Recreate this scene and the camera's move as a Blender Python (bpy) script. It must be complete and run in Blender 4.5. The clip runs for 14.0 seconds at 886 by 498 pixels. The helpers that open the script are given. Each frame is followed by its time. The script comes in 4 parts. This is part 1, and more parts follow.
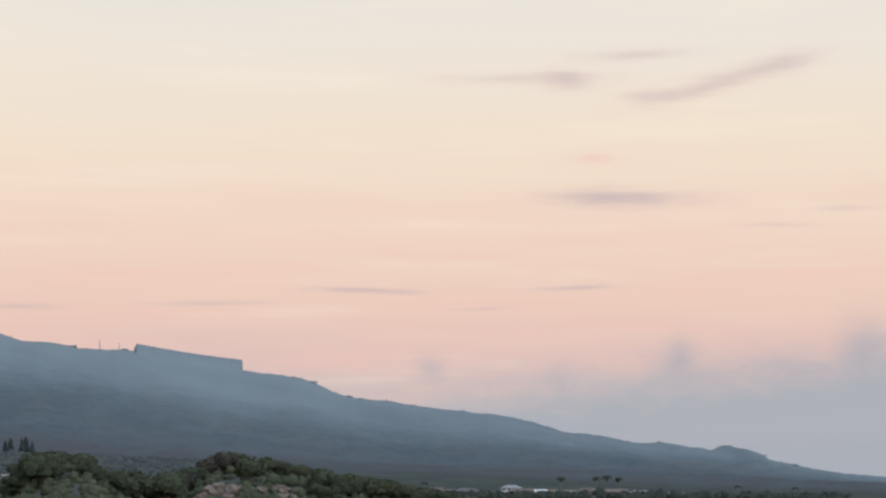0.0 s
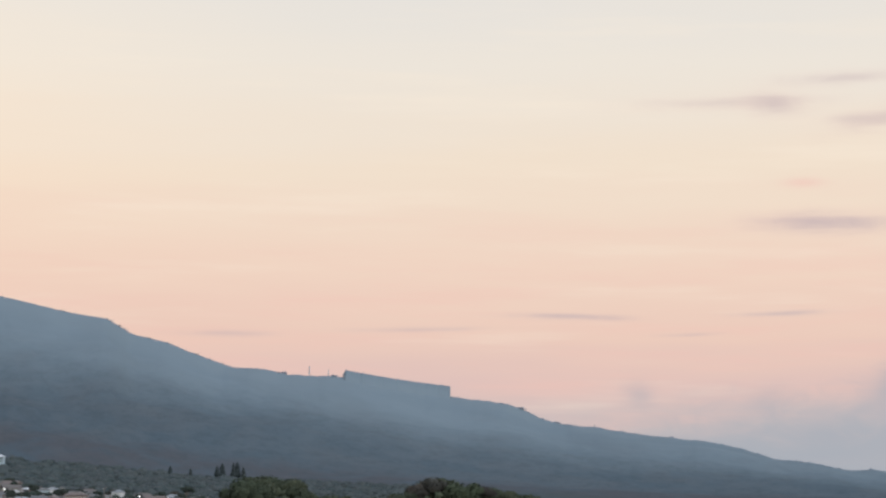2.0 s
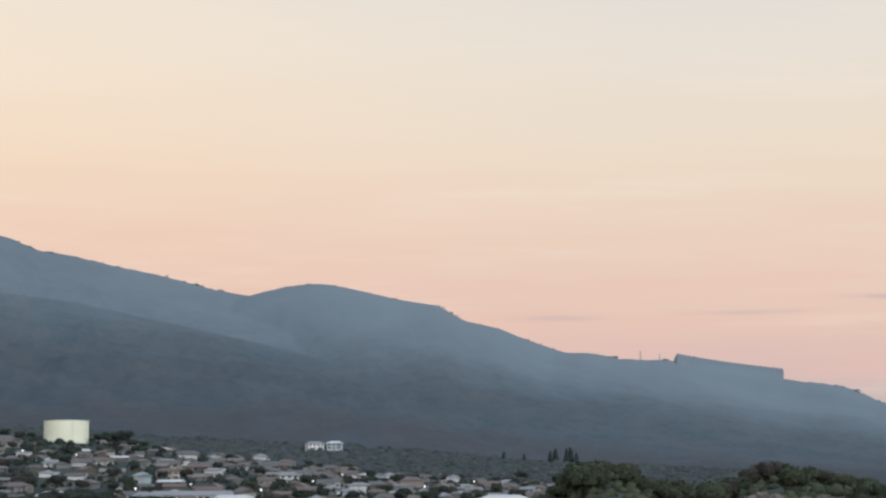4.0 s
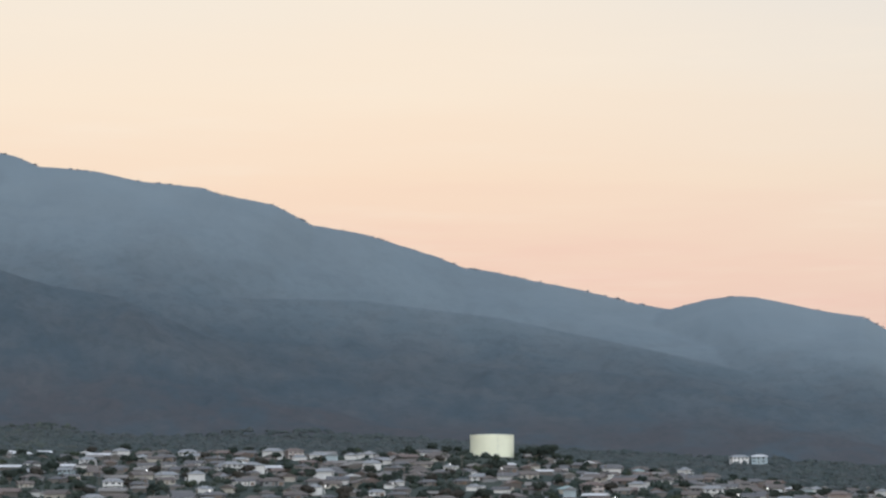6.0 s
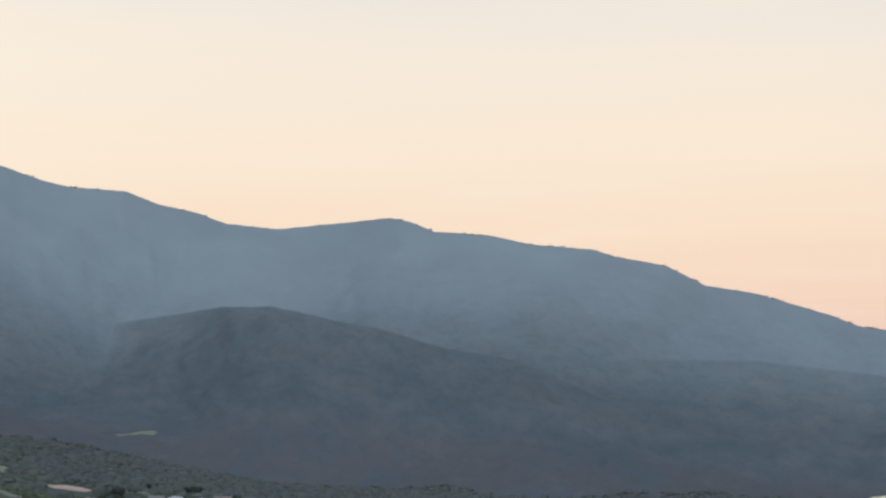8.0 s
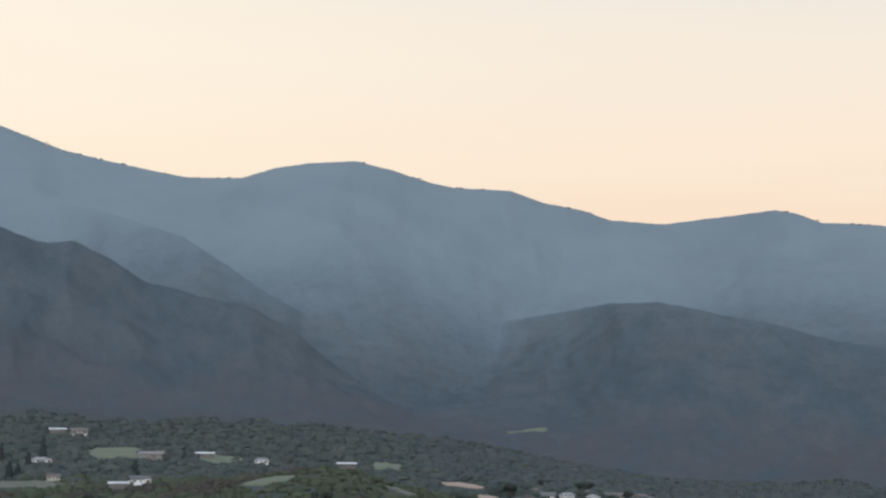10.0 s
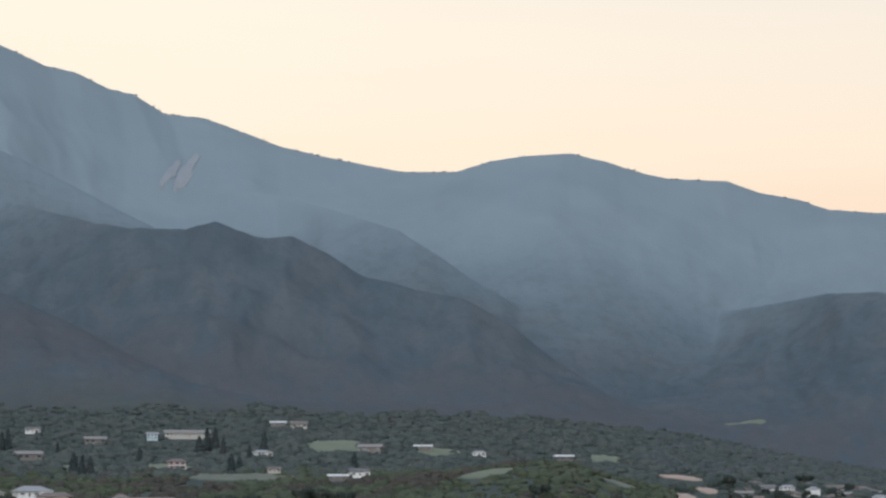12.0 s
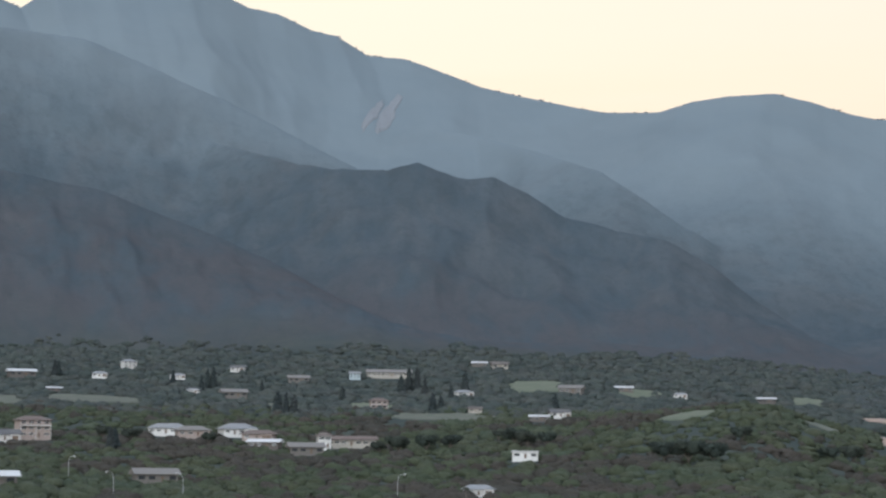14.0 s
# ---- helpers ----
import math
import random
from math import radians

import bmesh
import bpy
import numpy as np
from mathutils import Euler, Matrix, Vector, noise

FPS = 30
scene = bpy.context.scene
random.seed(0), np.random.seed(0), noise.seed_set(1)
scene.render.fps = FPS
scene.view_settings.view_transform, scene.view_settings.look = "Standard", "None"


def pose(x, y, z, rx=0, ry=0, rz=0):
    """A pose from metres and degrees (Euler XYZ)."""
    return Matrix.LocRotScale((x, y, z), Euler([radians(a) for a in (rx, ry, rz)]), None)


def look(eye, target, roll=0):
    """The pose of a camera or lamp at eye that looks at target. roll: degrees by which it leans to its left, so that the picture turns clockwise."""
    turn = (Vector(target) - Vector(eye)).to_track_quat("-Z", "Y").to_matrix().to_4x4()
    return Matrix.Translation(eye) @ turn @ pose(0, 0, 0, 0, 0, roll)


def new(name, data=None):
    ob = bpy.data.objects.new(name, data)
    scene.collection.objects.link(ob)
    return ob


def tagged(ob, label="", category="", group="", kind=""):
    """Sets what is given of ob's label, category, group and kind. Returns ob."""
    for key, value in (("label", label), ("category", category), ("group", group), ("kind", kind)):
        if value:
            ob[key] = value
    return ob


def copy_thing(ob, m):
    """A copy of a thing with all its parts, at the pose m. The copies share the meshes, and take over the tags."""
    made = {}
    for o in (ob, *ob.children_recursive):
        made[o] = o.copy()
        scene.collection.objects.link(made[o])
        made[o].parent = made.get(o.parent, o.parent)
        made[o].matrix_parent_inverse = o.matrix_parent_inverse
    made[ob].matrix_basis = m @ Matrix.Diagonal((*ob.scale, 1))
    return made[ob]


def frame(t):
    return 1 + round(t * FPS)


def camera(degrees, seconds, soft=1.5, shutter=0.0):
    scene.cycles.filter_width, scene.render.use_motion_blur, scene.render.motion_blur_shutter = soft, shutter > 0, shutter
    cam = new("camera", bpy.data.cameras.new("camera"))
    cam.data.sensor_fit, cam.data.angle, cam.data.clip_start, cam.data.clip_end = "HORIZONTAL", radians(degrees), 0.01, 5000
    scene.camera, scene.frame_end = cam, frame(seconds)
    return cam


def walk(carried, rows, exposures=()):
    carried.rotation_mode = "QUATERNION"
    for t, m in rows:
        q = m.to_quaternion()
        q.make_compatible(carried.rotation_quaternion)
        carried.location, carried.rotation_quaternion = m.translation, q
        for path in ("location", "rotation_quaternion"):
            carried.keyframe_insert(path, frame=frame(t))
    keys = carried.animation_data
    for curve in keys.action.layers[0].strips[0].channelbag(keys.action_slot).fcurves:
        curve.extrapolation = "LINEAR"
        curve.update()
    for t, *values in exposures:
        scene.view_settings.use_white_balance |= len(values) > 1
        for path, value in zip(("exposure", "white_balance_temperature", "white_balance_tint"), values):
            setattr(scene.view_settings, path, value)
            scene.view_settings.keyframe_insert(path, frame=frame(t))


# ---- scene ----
cam = camera(21.84, 14.0, soft=2.5)
EYE = 80.0   # the eye's height above the sea, metres
# seconds, yaw (to the left), pitch (up), lean
ROWS = [
    (0.0, 0.0, 4.946, 0.09), (0.5, 1.079, 4.835, 0.083), (1.0, 2.495, 5.089, 0.098), (1.5, 4.26, 5.565, 0.062),
    (2.0, 5.182, 5.582, 0.285), (2.2, 5.383, 5.591, 0.389), (4.3, 15.08, 4.987, -0.095), (4.5, 16.165, 4.834, -0.086),
    (5.0, 19.324, 4.967, -0.257), (5.5, 21.864, 5.334, -0.156), (6.0, 23.908, 5.536, -0.107), (6.5, 26.869, 5.773, -0.221),
    (7.0, 29.901, 6.436, -0.252), (7.5, 31.818, 6.725, 0.008), (8.0, 33.735, 7.064, 0.12), (8.5, 36.274, 7.435, 0.0),
    (9.0, 39.243, 7.454, -0.085), (9.2, 40.151, 7.391, -0.121), (11.3, 47.469, 6.746, -0.006), (11.5, 47.91, 6.856, -0.031),
    (12.0, 48.799, 6.783, -0.049), (12.5, 49.757, 6.566, 0.028), (13.0, 50.938, 6.009, 0.064), (13.5, 52.173, 5.674, 0.175),
    (14.0, 53.838, 5.287, 0.603),
]
walk(cam, [(t, pose(0, 0, EYE, 0, 0, yaw) @ pose(0, 0, 0, 90 + pitch, 0, 0) @ pose(0, 0, 0, 0, 0, lean)) for t, yaw, pitch, lean in ROWS],
     [(0.0, 0.0), (2.2, 0.0), (4.3, -0.08), (4.5, -0.08), (5.0, 0.0), (9.2, 0.0), (11.3, 0.06), (12.5, 0.07), (13.2, 0.1), (14.0, 0.16)])


# ---------------------------------------------------------------- node helpers
class Graph:
    """Short calls for making nodes and links in one node tree."""

    def __init__(self, tree):
        self.tree = tree
        tree.nodes.clear()

    def node(self, kind, **props):
        n = self.tree.nodes.new(kind)
        for key, value in props.items():
            if key == "operation":
                n.operation = value
            elif key == "data_type":
                n.data_type = value
            elif key == "blend_type":
                n.blend_type = value
            elif key == "noise_dimensions":
                n.noise_dimensions = value
            elif key == "interpolation":
                n.color_ramp.interpolation = value
        return n

    def put(self, value, socket):
        if isinstance(value, bpy.types.NodeSocket):
            self.tree.links.new(value, socket)
        else:
            socket.default_value = value

    def math(self, op, a, b=0.0, c=0.0):
        n = self.node("ShaderNodeMath", operation=op)
        for v, s in zip((a, b, c), n.inputs):
            self.put(v, s)
        return n.outputs[0]

    def step(self, v, lo, hi):
        n = self.node("ShaderNodeMapRange")
        n.interpolation_type = "SMOOTHSTEP"
        self.put(v, n.inputs[0])
        n.inputs[1].default_value, n.inputs[2].default_value = lo, hi
        return n.outputs[0]

    def mix(self, f, a, b, blend="MIX"):
        n = self.node("ShaderNodeMix", data_type="RGBA", blend_type=blend)
        self.put(f, n.inputs[0])
        self.put(a, n.inputs[6])
        self.put(b, n.inputs[7])
        return n.outputs[2]

    def ramp(self, v, stops):
        n = self.node("ShaderNodeValToRGB")
        e = n.color_ramp.elements
        while len(e) < len(stops):
            e.new(0.5)
        for el, (p, c) in zip(e, stops):
            el.position, el.color = p, (*c, 1)
        self.put(v, n.inputs[0])
        return n.outputs[0]

    def noise(self, vec, scale, detail=3.0, rough=0.55, distort=0.0):
        n = self.node("ShaderNodeTexNoise")
        if vec is not None:
            self.tree.links.new(vec, n.inputs["Vector"])
        n.inputs["Scale"].default_value, n.inputs["Detail"].default_value = scale, detail
        n.inputs["Roughness"].default_value, n.inputs["Distortion"].default_value = rough, distort
        return n.outputs[0]


def lin(r, g, b):
    """Linear colour from the everyday 0 to 255 scale."""
    return tuple((v / 255 / 12.92) if v < 10 else ((v / 255 + 0.055) / 1.055) ** 2.4 for v in (r, g, b))


# ---------------------------------------------------------------- sky and light
def make_sky():
    world = bpy.data.worlds.new("dusk_sky")
    scene.world = world
    world.use_nodes = True
    g = Graph(world.node_tree)
    tc = g.node("ShaderNodeTexCoord")
    sep = g.node("ShaderNodeSeparateXYZ")
    g.put(tc.outputs["Generated"], sep.inputs[0])
    x, y, z = sep.outputs
    el = g.math("MULTIPLY", g.math("ARCSINE", z), 57.2958)
    az = g.math("MULTIPLY", g.math("ARCTAN2", g.math("MULTIPLY", x, -1.0), y), 57.2958)
    # the wavering height of the colour bands
    stretch = g.node("ShaderNodeCombineXYZ")
    g.put(g.math("MULTIPLY", az, 0.05), stretch.inputs[0])
    g.put(g.math("MULTIPLY", el, 0.5), stretch.inputs[1])
    waver = g.math("MULTIPLY", g.math("SUBTRACT", g.noise(stretch.outputs[0], 1.4, 3.0), 0.5), 1.8)
    h = g.math("DIVIDE", g.math("ADD", el, waver), 30.0)
    north = g.ramp(h, [(0.0, lin(170, 175, 184)), (0.035, lin(200, 188, 188)), (0.075, lin(224, 194, 187)), (0.11, lin(235, 203, 188)),
                       (0.17, lin(240, 213, 195)), (0.25, lin(241, 224, 205)), (0.34, lin(237, 229, 218)), (0.5, lin(220, 222, 224)), (1.0, lin(190, 202, 216))])
    middle = g.ramp(h, [(0.0, lin(226, 186, 180)), (0.12, lin(238, 200, 184)), (0.17, lin(243, 210, 190)), (0.24, lin(249, 223, 199)),
                        (0.31, lin(250, 232, 211)), (0.40, lin(245, 234, 219)), (0.5, lin(230, 228, 226)), (1.0, lin(190, 202, 216))])
    south = g.ramp(h, [(0.0, lin(240, 205, 185)), (0.22, lin(250, 224, 196)), (0.28, lin(254, 235, 210)), (0.33, lin(254, 240, 219)), (0.45, lin(254, 243, 226)),
                       (0.6, lin(235, 232, 226)), (1.0, lin(190, 202, 216))])
    col = g.mix(g.step(az, 6.0, 27.0), north, middle)
    col = g.mix(g.step(az, 34.0, 60.0), col, south)
    # faint rosy streaks low down
    rosy = g.math("MULTIPLY", g.math("MULTIPLY", g.step(g.noise(stretch.outputs[0], 2.6, 5.0, 0.6), 0.42, 0.72), g.step(g.math("MULTIPLY", el, -1.0), -8.5, -3.0)), 0.4)
    col = g.mix(rosy, col, (*lin(240, 196, 184), 1))
    pale = g.math("MULTIPLY", g.step(g.noise(stretch.outputs[0], 1.7, 4.0, 0.6), 0.5, 0.75), 0.35)
    col = g.mix(pale, col, (*lin(250, 236, 218), 1))
    # soft wisps: bearing, height, half-length, half-thickness, rise to the right, strength
    wisps = [(-4.5, 6.2, 1.5, 0.19, -0.01, 0.66), (-3.7, 6.27, 0.8, 0.07, 0.0, 0.25), (-6.6, 8.95, 1.3, 0.2, 0.24, 0.42), (-8.3, 9.45, 0.9, 0.22, 0.2, 0.4), (-4.9, 9.75, 1.1, 0.13, 0.03, 0.34),
             (-2.0, 9.2, 1.7, 0.13, 0.02, 0.3), (-3.1, 9.12, 0.5, 0.22, -0.05, 0.42), (-5.2, 8.75, 0.7, 0.12, 0.02, 0.3), (2.0, 3.9, 1.3, 0.07, -0.02, 0.55), (-3.2, 3.97, 1.0, 0.06, 0.03, 0.5),
             (-1.0, 3.46, 0.6, 0.05, 0.03, 0.3), (5.8, 3.57, 1.4, 0.06, 0.02, 0.35), (10.6, 3.44, 1.0, 0.08, 0.0, 0.35), (-8.2, 5.5, 1.0, 0.06, 0.0, 0.22), (-10.0, 5.9, 0.6, 0.08, 0.0, 0.25)]
    puffs = [(0.3, 1.95, 0.34, 0.3, 0.0, 0.34), (-5.85, 2.25, 0.42, 0.42, 0.2, 0.5), (-6.2, 1.7, 0.8, 0.4, 0.0, 0.3), (-10.4, 2.3, 0.55, 0.9, 0.0, 0.55), (-4.4, 1.0, 0.7, 0.3, 0.0, 0.35), (-2.9, 1.8, 0.5, 0.35, 0.2, 0.26), (-8.6, 2.0, 0.7, 0.25, 0.0, 0.25)]
    lace = g.noise(stretch.outputs[0], 9.0, 4.0, 0.6)
    round_way = g.node("ShaderNodeCombineXYZ")
    g.put(g.math("MULTIPLY", az, 0.55), round_way.inputs[0])
    g.put(el, round_way.inputs[1])
    billow = g.noise(round_way.outputs[0], 1.5, 5.0, 0.62, 0.6)
    for a0, e0, la, le, tilt, k in wisps + puffs:
        da = g.math("SUBTRACT", az, a0)
        de = g.math("ADD", g.math("SUBTRACT", el, e0), g.math("MULTIPLY", da, tilt))
        de = g.math("ADD", de, g.math("MULTIPLY", g.math("SUBTRACT", lace if e0 > 3 else billow, 0.5), le * 1.8))
        da = g.math("ADD", da, g.math("MULTIPLY", g.math("SUBTRACT", billow, 0.5), la * 1.6))
        q = g.math("ADD", g.math("POWER", g.math("ABSOLUTE", g.math("DIVIDE", da, la)), 2.0), g.math("POWER", g.math("ABSOLUTE", g.math("DIVIDE", de, le)), 2.0))
        if e0 > 5:
            # a rosy rim where the last light catches the wisp
            rim = g.math("MULTIPLY", g.math("EXPONENT", g.math("MULTIPLY", q, -0.4)), k * 0.5)
            col = g.mix(rim, col, (*lin(240, 206, 194), 1))
        body = g.math("MULTIPLY", g.math("EXPONENT", g.math("MULTIPLY", q, -1.0)), k)
        col = g.mix(body, col, (*lin(188, 174, 180), 1) if e0 > 3 else (*lin(160, 168, 180), 1))
    rosy_spot = g.math("ADD", g.math("POWER", g.math("ABSOLUTE", g.math("DIVIDE", g.math("ADD", az, 3.8), 0.5)), 2.0), g.math("POWER", g.math("ABSOLUTE", g.math("DIVIDE", g.math("SUBTRACT", el, 7.2), 0.12)), 2.0))
    col = g.mix(g.math("MULTIPLY", g.math("EXPONENT", g.math("MULTIPLY", rosy_spot, -1.0)), 0.5), col, (*lin(240, 196, 186), 1))
    # the grey bank low in the north
    edge = g.math("ADD", g.math("MULTIPLY", waver, 0.3), g.math("MULTIPLY", g.math("SUBTRACT", billow, 0.5), 1.6))
    bank = g.math("MULTIPLY", g.step(g.math("ADD", g.math("MULTIPLY", az, -0.13), g.math("SUBTRACT", edge, el)), -2.0, 0.1), g.step(g.math("MULTIPLY", az, -1.0), -9.0, 2.0))
    col = g.mix(g.math("MULTIPLY", bank, 0.9), col, (*lin(170, 175, 184), 1))
    # below the horizon
    col = g.mix(g.step(g.math("MULTIPLY", el, -1.0), 1.5, 6.0), col, (0.1, 0.11, 0.12, 1))
    # the pale open sky overhead
    col = g.mix(g.step(el, 16.0, 50.0), col, (0.95, 1.1, 1.36, 1))
    bg = g.node("ShaderNodeBackground")
    g.put(col, bg.inputs[0])
    bg.inputs[1].default_value = 1.0
    out = g.node("ShaderNodeOutputWorld")
    g.put(bg.outputs[0], out.inputs[0])


make_sky()
glow = new("sun", bpy.data.lights.new("sun", "SUN"))   # the broad afterglow behind the viewer
glow.data.energy, glow.data.angle, glow.data.color = 1.9, radians(45), (0.92, 0.97, 1.0)
glow.matrix_world = look((0, 0, 0), (-0.66, 0.70, -0.27))


# ---------------------------------------------------------------- noise for the land
def hash2(ix, iy, seed):
    v = np.sin(ix * 127.1 + iy * 311.7 + seed * 74.7) * 43758.5453
    return v - np.floor(v)


def vnoise(x, y, seed=0):
    ix, iy = np.floor(x), np.floor(y)
    fx, fy = x - ix, y - iy
    fx, fy = fx * fx * (3 - 2 * fx), fy * fy * (3 - 2 * fy)
    a, b = hash2(ix, iy, seed), hash2(ix + 1, iy, seed)
    c, d = hash2(ix, iy + 1, seed), hash2(ix + 1, iy + 1, seed)
    return a + (b - a) * fx + (c - a) * fy + (a - b - c + d) * fx * fy


def fbm(x, y, size, octaves=4, seed=0, ridged=False):
    total, amp, norm = 0.0, 1.0, 0.0
    for k in range(octaves):
        n = vnoise(x / size + 17.3 * k, y / size - 9.1 * k, seed + k)
        n = 1 - np.abs(2 * n - 1) if ridged else n
        total, norm = total + amp * n, norm + amp
        amp, size = amp * 0.5, size * 0.5
    return total / norm


# ---------------------------------------------------------------- the lie of the land
def smooth_line(a, pairs):
    """A line through (bearing, value) pairs."""
    p = np.array(sorted(pairs))
    return np.interp(a, p[:, 0], p[:, 1])


# crests: bearing (degrees to the left of north) and height angle over the eye
NORTH_RIDGE = [(-40, -3.0), (-16, -1.3), (-10.9, -0.70), (-9.5, -0.58), (-8.6, -0.43), (-7.5, -0.2), (-7.25, -0.02), (-6.94, 0.08), (-6.6, -0.04), (-5.4, 0.13), (-4.9, 0.12), (-3.9, 0.3),
               (-3.04, 0.39), (-2.06, 0.67), (-1.36, 0.82), (-0.1, 0.94), (1.32, 1.15), (2.3, 1.25), (2.72, 1.38), (3.43, 1.71), (4.94, 1.9), (6.5, 2.15), (7.7, 2.38), (9.0, 2.42),
               (9.6, 2.56), (10.4, 2.6), (11.5, 2.98), (12.0, 3.19), (12.86, 3.38), (13.5, 3.76), (14.46, 3.9), (16.1, 4.27), (16.7, 4.31), (17.4, 4.21), (18.2, 4.0), (20, 3.4), (24, 2.5), (30, 1.0)]
MAIN_RIDGE = [(8, 1.0), (13, 2.6), (16.5, 3.6), (18.2, 4.0), (19.1, 4.14), (20.35, 4.47), (21.76, 4.75), (22.6, 4.95), (23.4, 5.06), (24.05, 5.33), (25.9, 5.9), (27.2, 6.12), (28.15, 6.62),
              (29.5, 6.87), (30, 7.03), (31.6, 7.18), (32.6, 7.39), (34, 7.49), (34.55, 7.72), (35.1, 7.82), (36.5, 7.67), (37.9, 7.52), (39.2, 7.64), (41, 7.2), (46, 6.0), (52, 4.5)]
PEAK_RIDGE = [(34, 6.0), (37, 6.9), (39.2, 7.64), (39.9, 7.9), (40.9, 8.1), (41.7, 8.4), (43.05, 8.47), (43.8, 8.63), (44.6, 8.9), (45.55, 9.14), (46.7, 9.08), (47.6, 8.95), (48.4, 8.7),
              (49.8, 8.69), (51.5, 9.01), (52.9, 9.31), (54.1, 9.74), (54.85, 9.99), (55.8, 10.06), (56.6, 10.54), (57.2, 10.65), (58.1, 11.05), (58.8, 11.17), (59.5, 11.47), (60.4, 11.81),
              (60.9, 11.7), (61.6, 11.58), (62.3, 11.6), (63.8, 11.45), (64.48, 10.97), (65.5, 11.4), (70, 12.3), (78, 10.5), (90, 7), (110, 3)]
SPUR_NORTH = [(6, 0.3), (9, 0.9), (12, 1.5), (16, 2.35), (19, 3.05), (22.5, 3.8), (26, 4.25), (29, 4.3), (32, 4.0), (35, 3.4), (38, 2.6)]
SPUR_SOUTH = [(46.8, 4.8), (49, 5.6), (51, 5.9), (53.5, 6.2), (55.9, 7.2), (57.0, 7.72), (58.2, 8.33), (59.3, 8.86), (60.3, 9.26), (61.5, 9.78), (62.9, 10.3), (65, 10.5), (72, 9.5), (85, 5)]
SPUR_MIDDLE = [(42, 2.5), (45, 4.4), (46.85, 5.33), (48, 5.97), (49.1, 6.72), (49.95, 7.25), (50.6, 7.45), (51.6, 7.75), (53, 8.1), (56, 8.6)]
HILL_NORTH = [(18, 0.2), (22, 1.0), (25.5, 1.75), (28.36, 2.7), (30.36, 3.6), (32, 4.3), (33.7, 4.6), (35.3, 5.05), (36.2, 5.22), (38, 5.6), (39.3, 5.58), (40.3, 5.4), (41.5, 5.2), (43, 5.0), (45, 4.8), (47.5, 4.6)]
HILL_MIDDLE = [(41.5, 1.6), (43, 2.3), (44.2, 2.85), (45.2, 3.45), (46.3, 4.2), (47.1, 4.9), (48.25, 5.52), (49.4, 5.75), (50.8, 6.1), (51.8, 6.72), (52.6, 7.12), (53.2, 7.04), (53.6, 7.12), (54.5, 7.45),
               (55.3, 7.22), (56.5, 7.24), (57.5, 7.35), (59, 7.7), (62, 8.2)]
HILL_SOUTH = [(51, 2.2), (53.5, 2.9), (55.3, 3.45), (56.4, 4.0), (57.8, 4.75), (59.3, 5.43), (60.7, 5.96), (62.4, 6.6), (63.5, 6.8), (65, 7.05), (70, 7.5), (80, 6), (95, 2)]
# where a crest draws back: bearing, metres further off
BACK_NORTH = [(37.5, 0), (39, 120), (40.5, 420), (42.5, 800), (47.5, 1050)]
BACK_MIDDLE = [(54, 0), (56, 120), (58, 400), (62, 1000)]
BACK_SPUR = [(47.5, 0), (49.5, 150), (51, 400), (53, 700), (56, 820)]
NO_BACK = [(0, 0), (1, 0)]
# a low spur in the valley mouth, and the brown knoll with the meadow
HILL_LOW = [(47.6, 2.6), (46.6, 3.6), (45.9, 4.2), (45.3, 4.36), (44.3, 4.38), (43.3, 4.0), (42.3, 3.6), (41, 3.15), (39, 2.5), (37, 2.0)]
HILL_KNOLL = [(45, 1.9), (43.6, 2.4), (42.6, 2.85), (41.7, 3.15), (40.8, 3.22), (40.2, 3.18), (39.2, 2.95), (38.2, 2.6), (37, 2.2), (35, 1.8), (32.5, 1.3), (29, 0.8)]
# crest, distance, reach of the foot to the front, to the back, hollowness of the slope, drawing back
RIDGES = [(NORTH_RIDGE, 4330, 1750, 500, 1.35, NO_BACK), (MAIN_RIDGE, 4480, 2000, 500, 1.45, NO_BACK), (PEAK_RIDGE, 4600, 1900, 300, 1.5, NO_BACK), (SPUR_NORTH, 3650, 1300, 700, 1.25, NO_BACK), (SPUR_SOUTH, 3700, 1100, 500, 1.3, NO_BACK),
          (SPUR_MIDDLE, 3600, 850, 600, 1.2, BACK_SPUR), (HILL_NORTH, 3250, 1000, 650, 1.22, BACK_NORTH), (HILL_MIDDLE, 3050, 700, 700, 1.2, BACK_MIDDLE), (HILL_SOUTH, 2650, 620, 800, 1.25, NO_BACK), (HILL_LOW, 2950, 500, 500, 1.2, NO_BACK), (HILL_KNOLL, 2480, 330, 420, 1.15, NO_BACK)]

# height angle of the plain at some distances, by bearing
PLAIN_R = [0, 25, 100, 300, 650, 850, 1150, 1600, 2000, 2350, 5200]
PLAIN_FAR = [(-180, -0.9), (-60, -0.9), (-25, -1.0), (-11, -0.95), (7, -0.2), (11, 0.0), (15, 0.35), (23, 0.7), (30, 0.85), (38, 1.25), (43, 2.2), (50, 3.0), (66, 3.1), (90, 2.0), (120, 0), (180, -0.9)]
PLAIN_MID = [(-180, -1.5), (-30, -1.5), (-1, -1.22), (4, -1.12), (8, -1.0), (15, -0.6), (20, 0.0), (22.7, 0.42), (25, 0.35), (30, 0.4), (36, 0.45), (43, 1.15), (50, 1.5), (66, 1.6), (90, 1.0), (130, -1.2), (180, -1.5)]


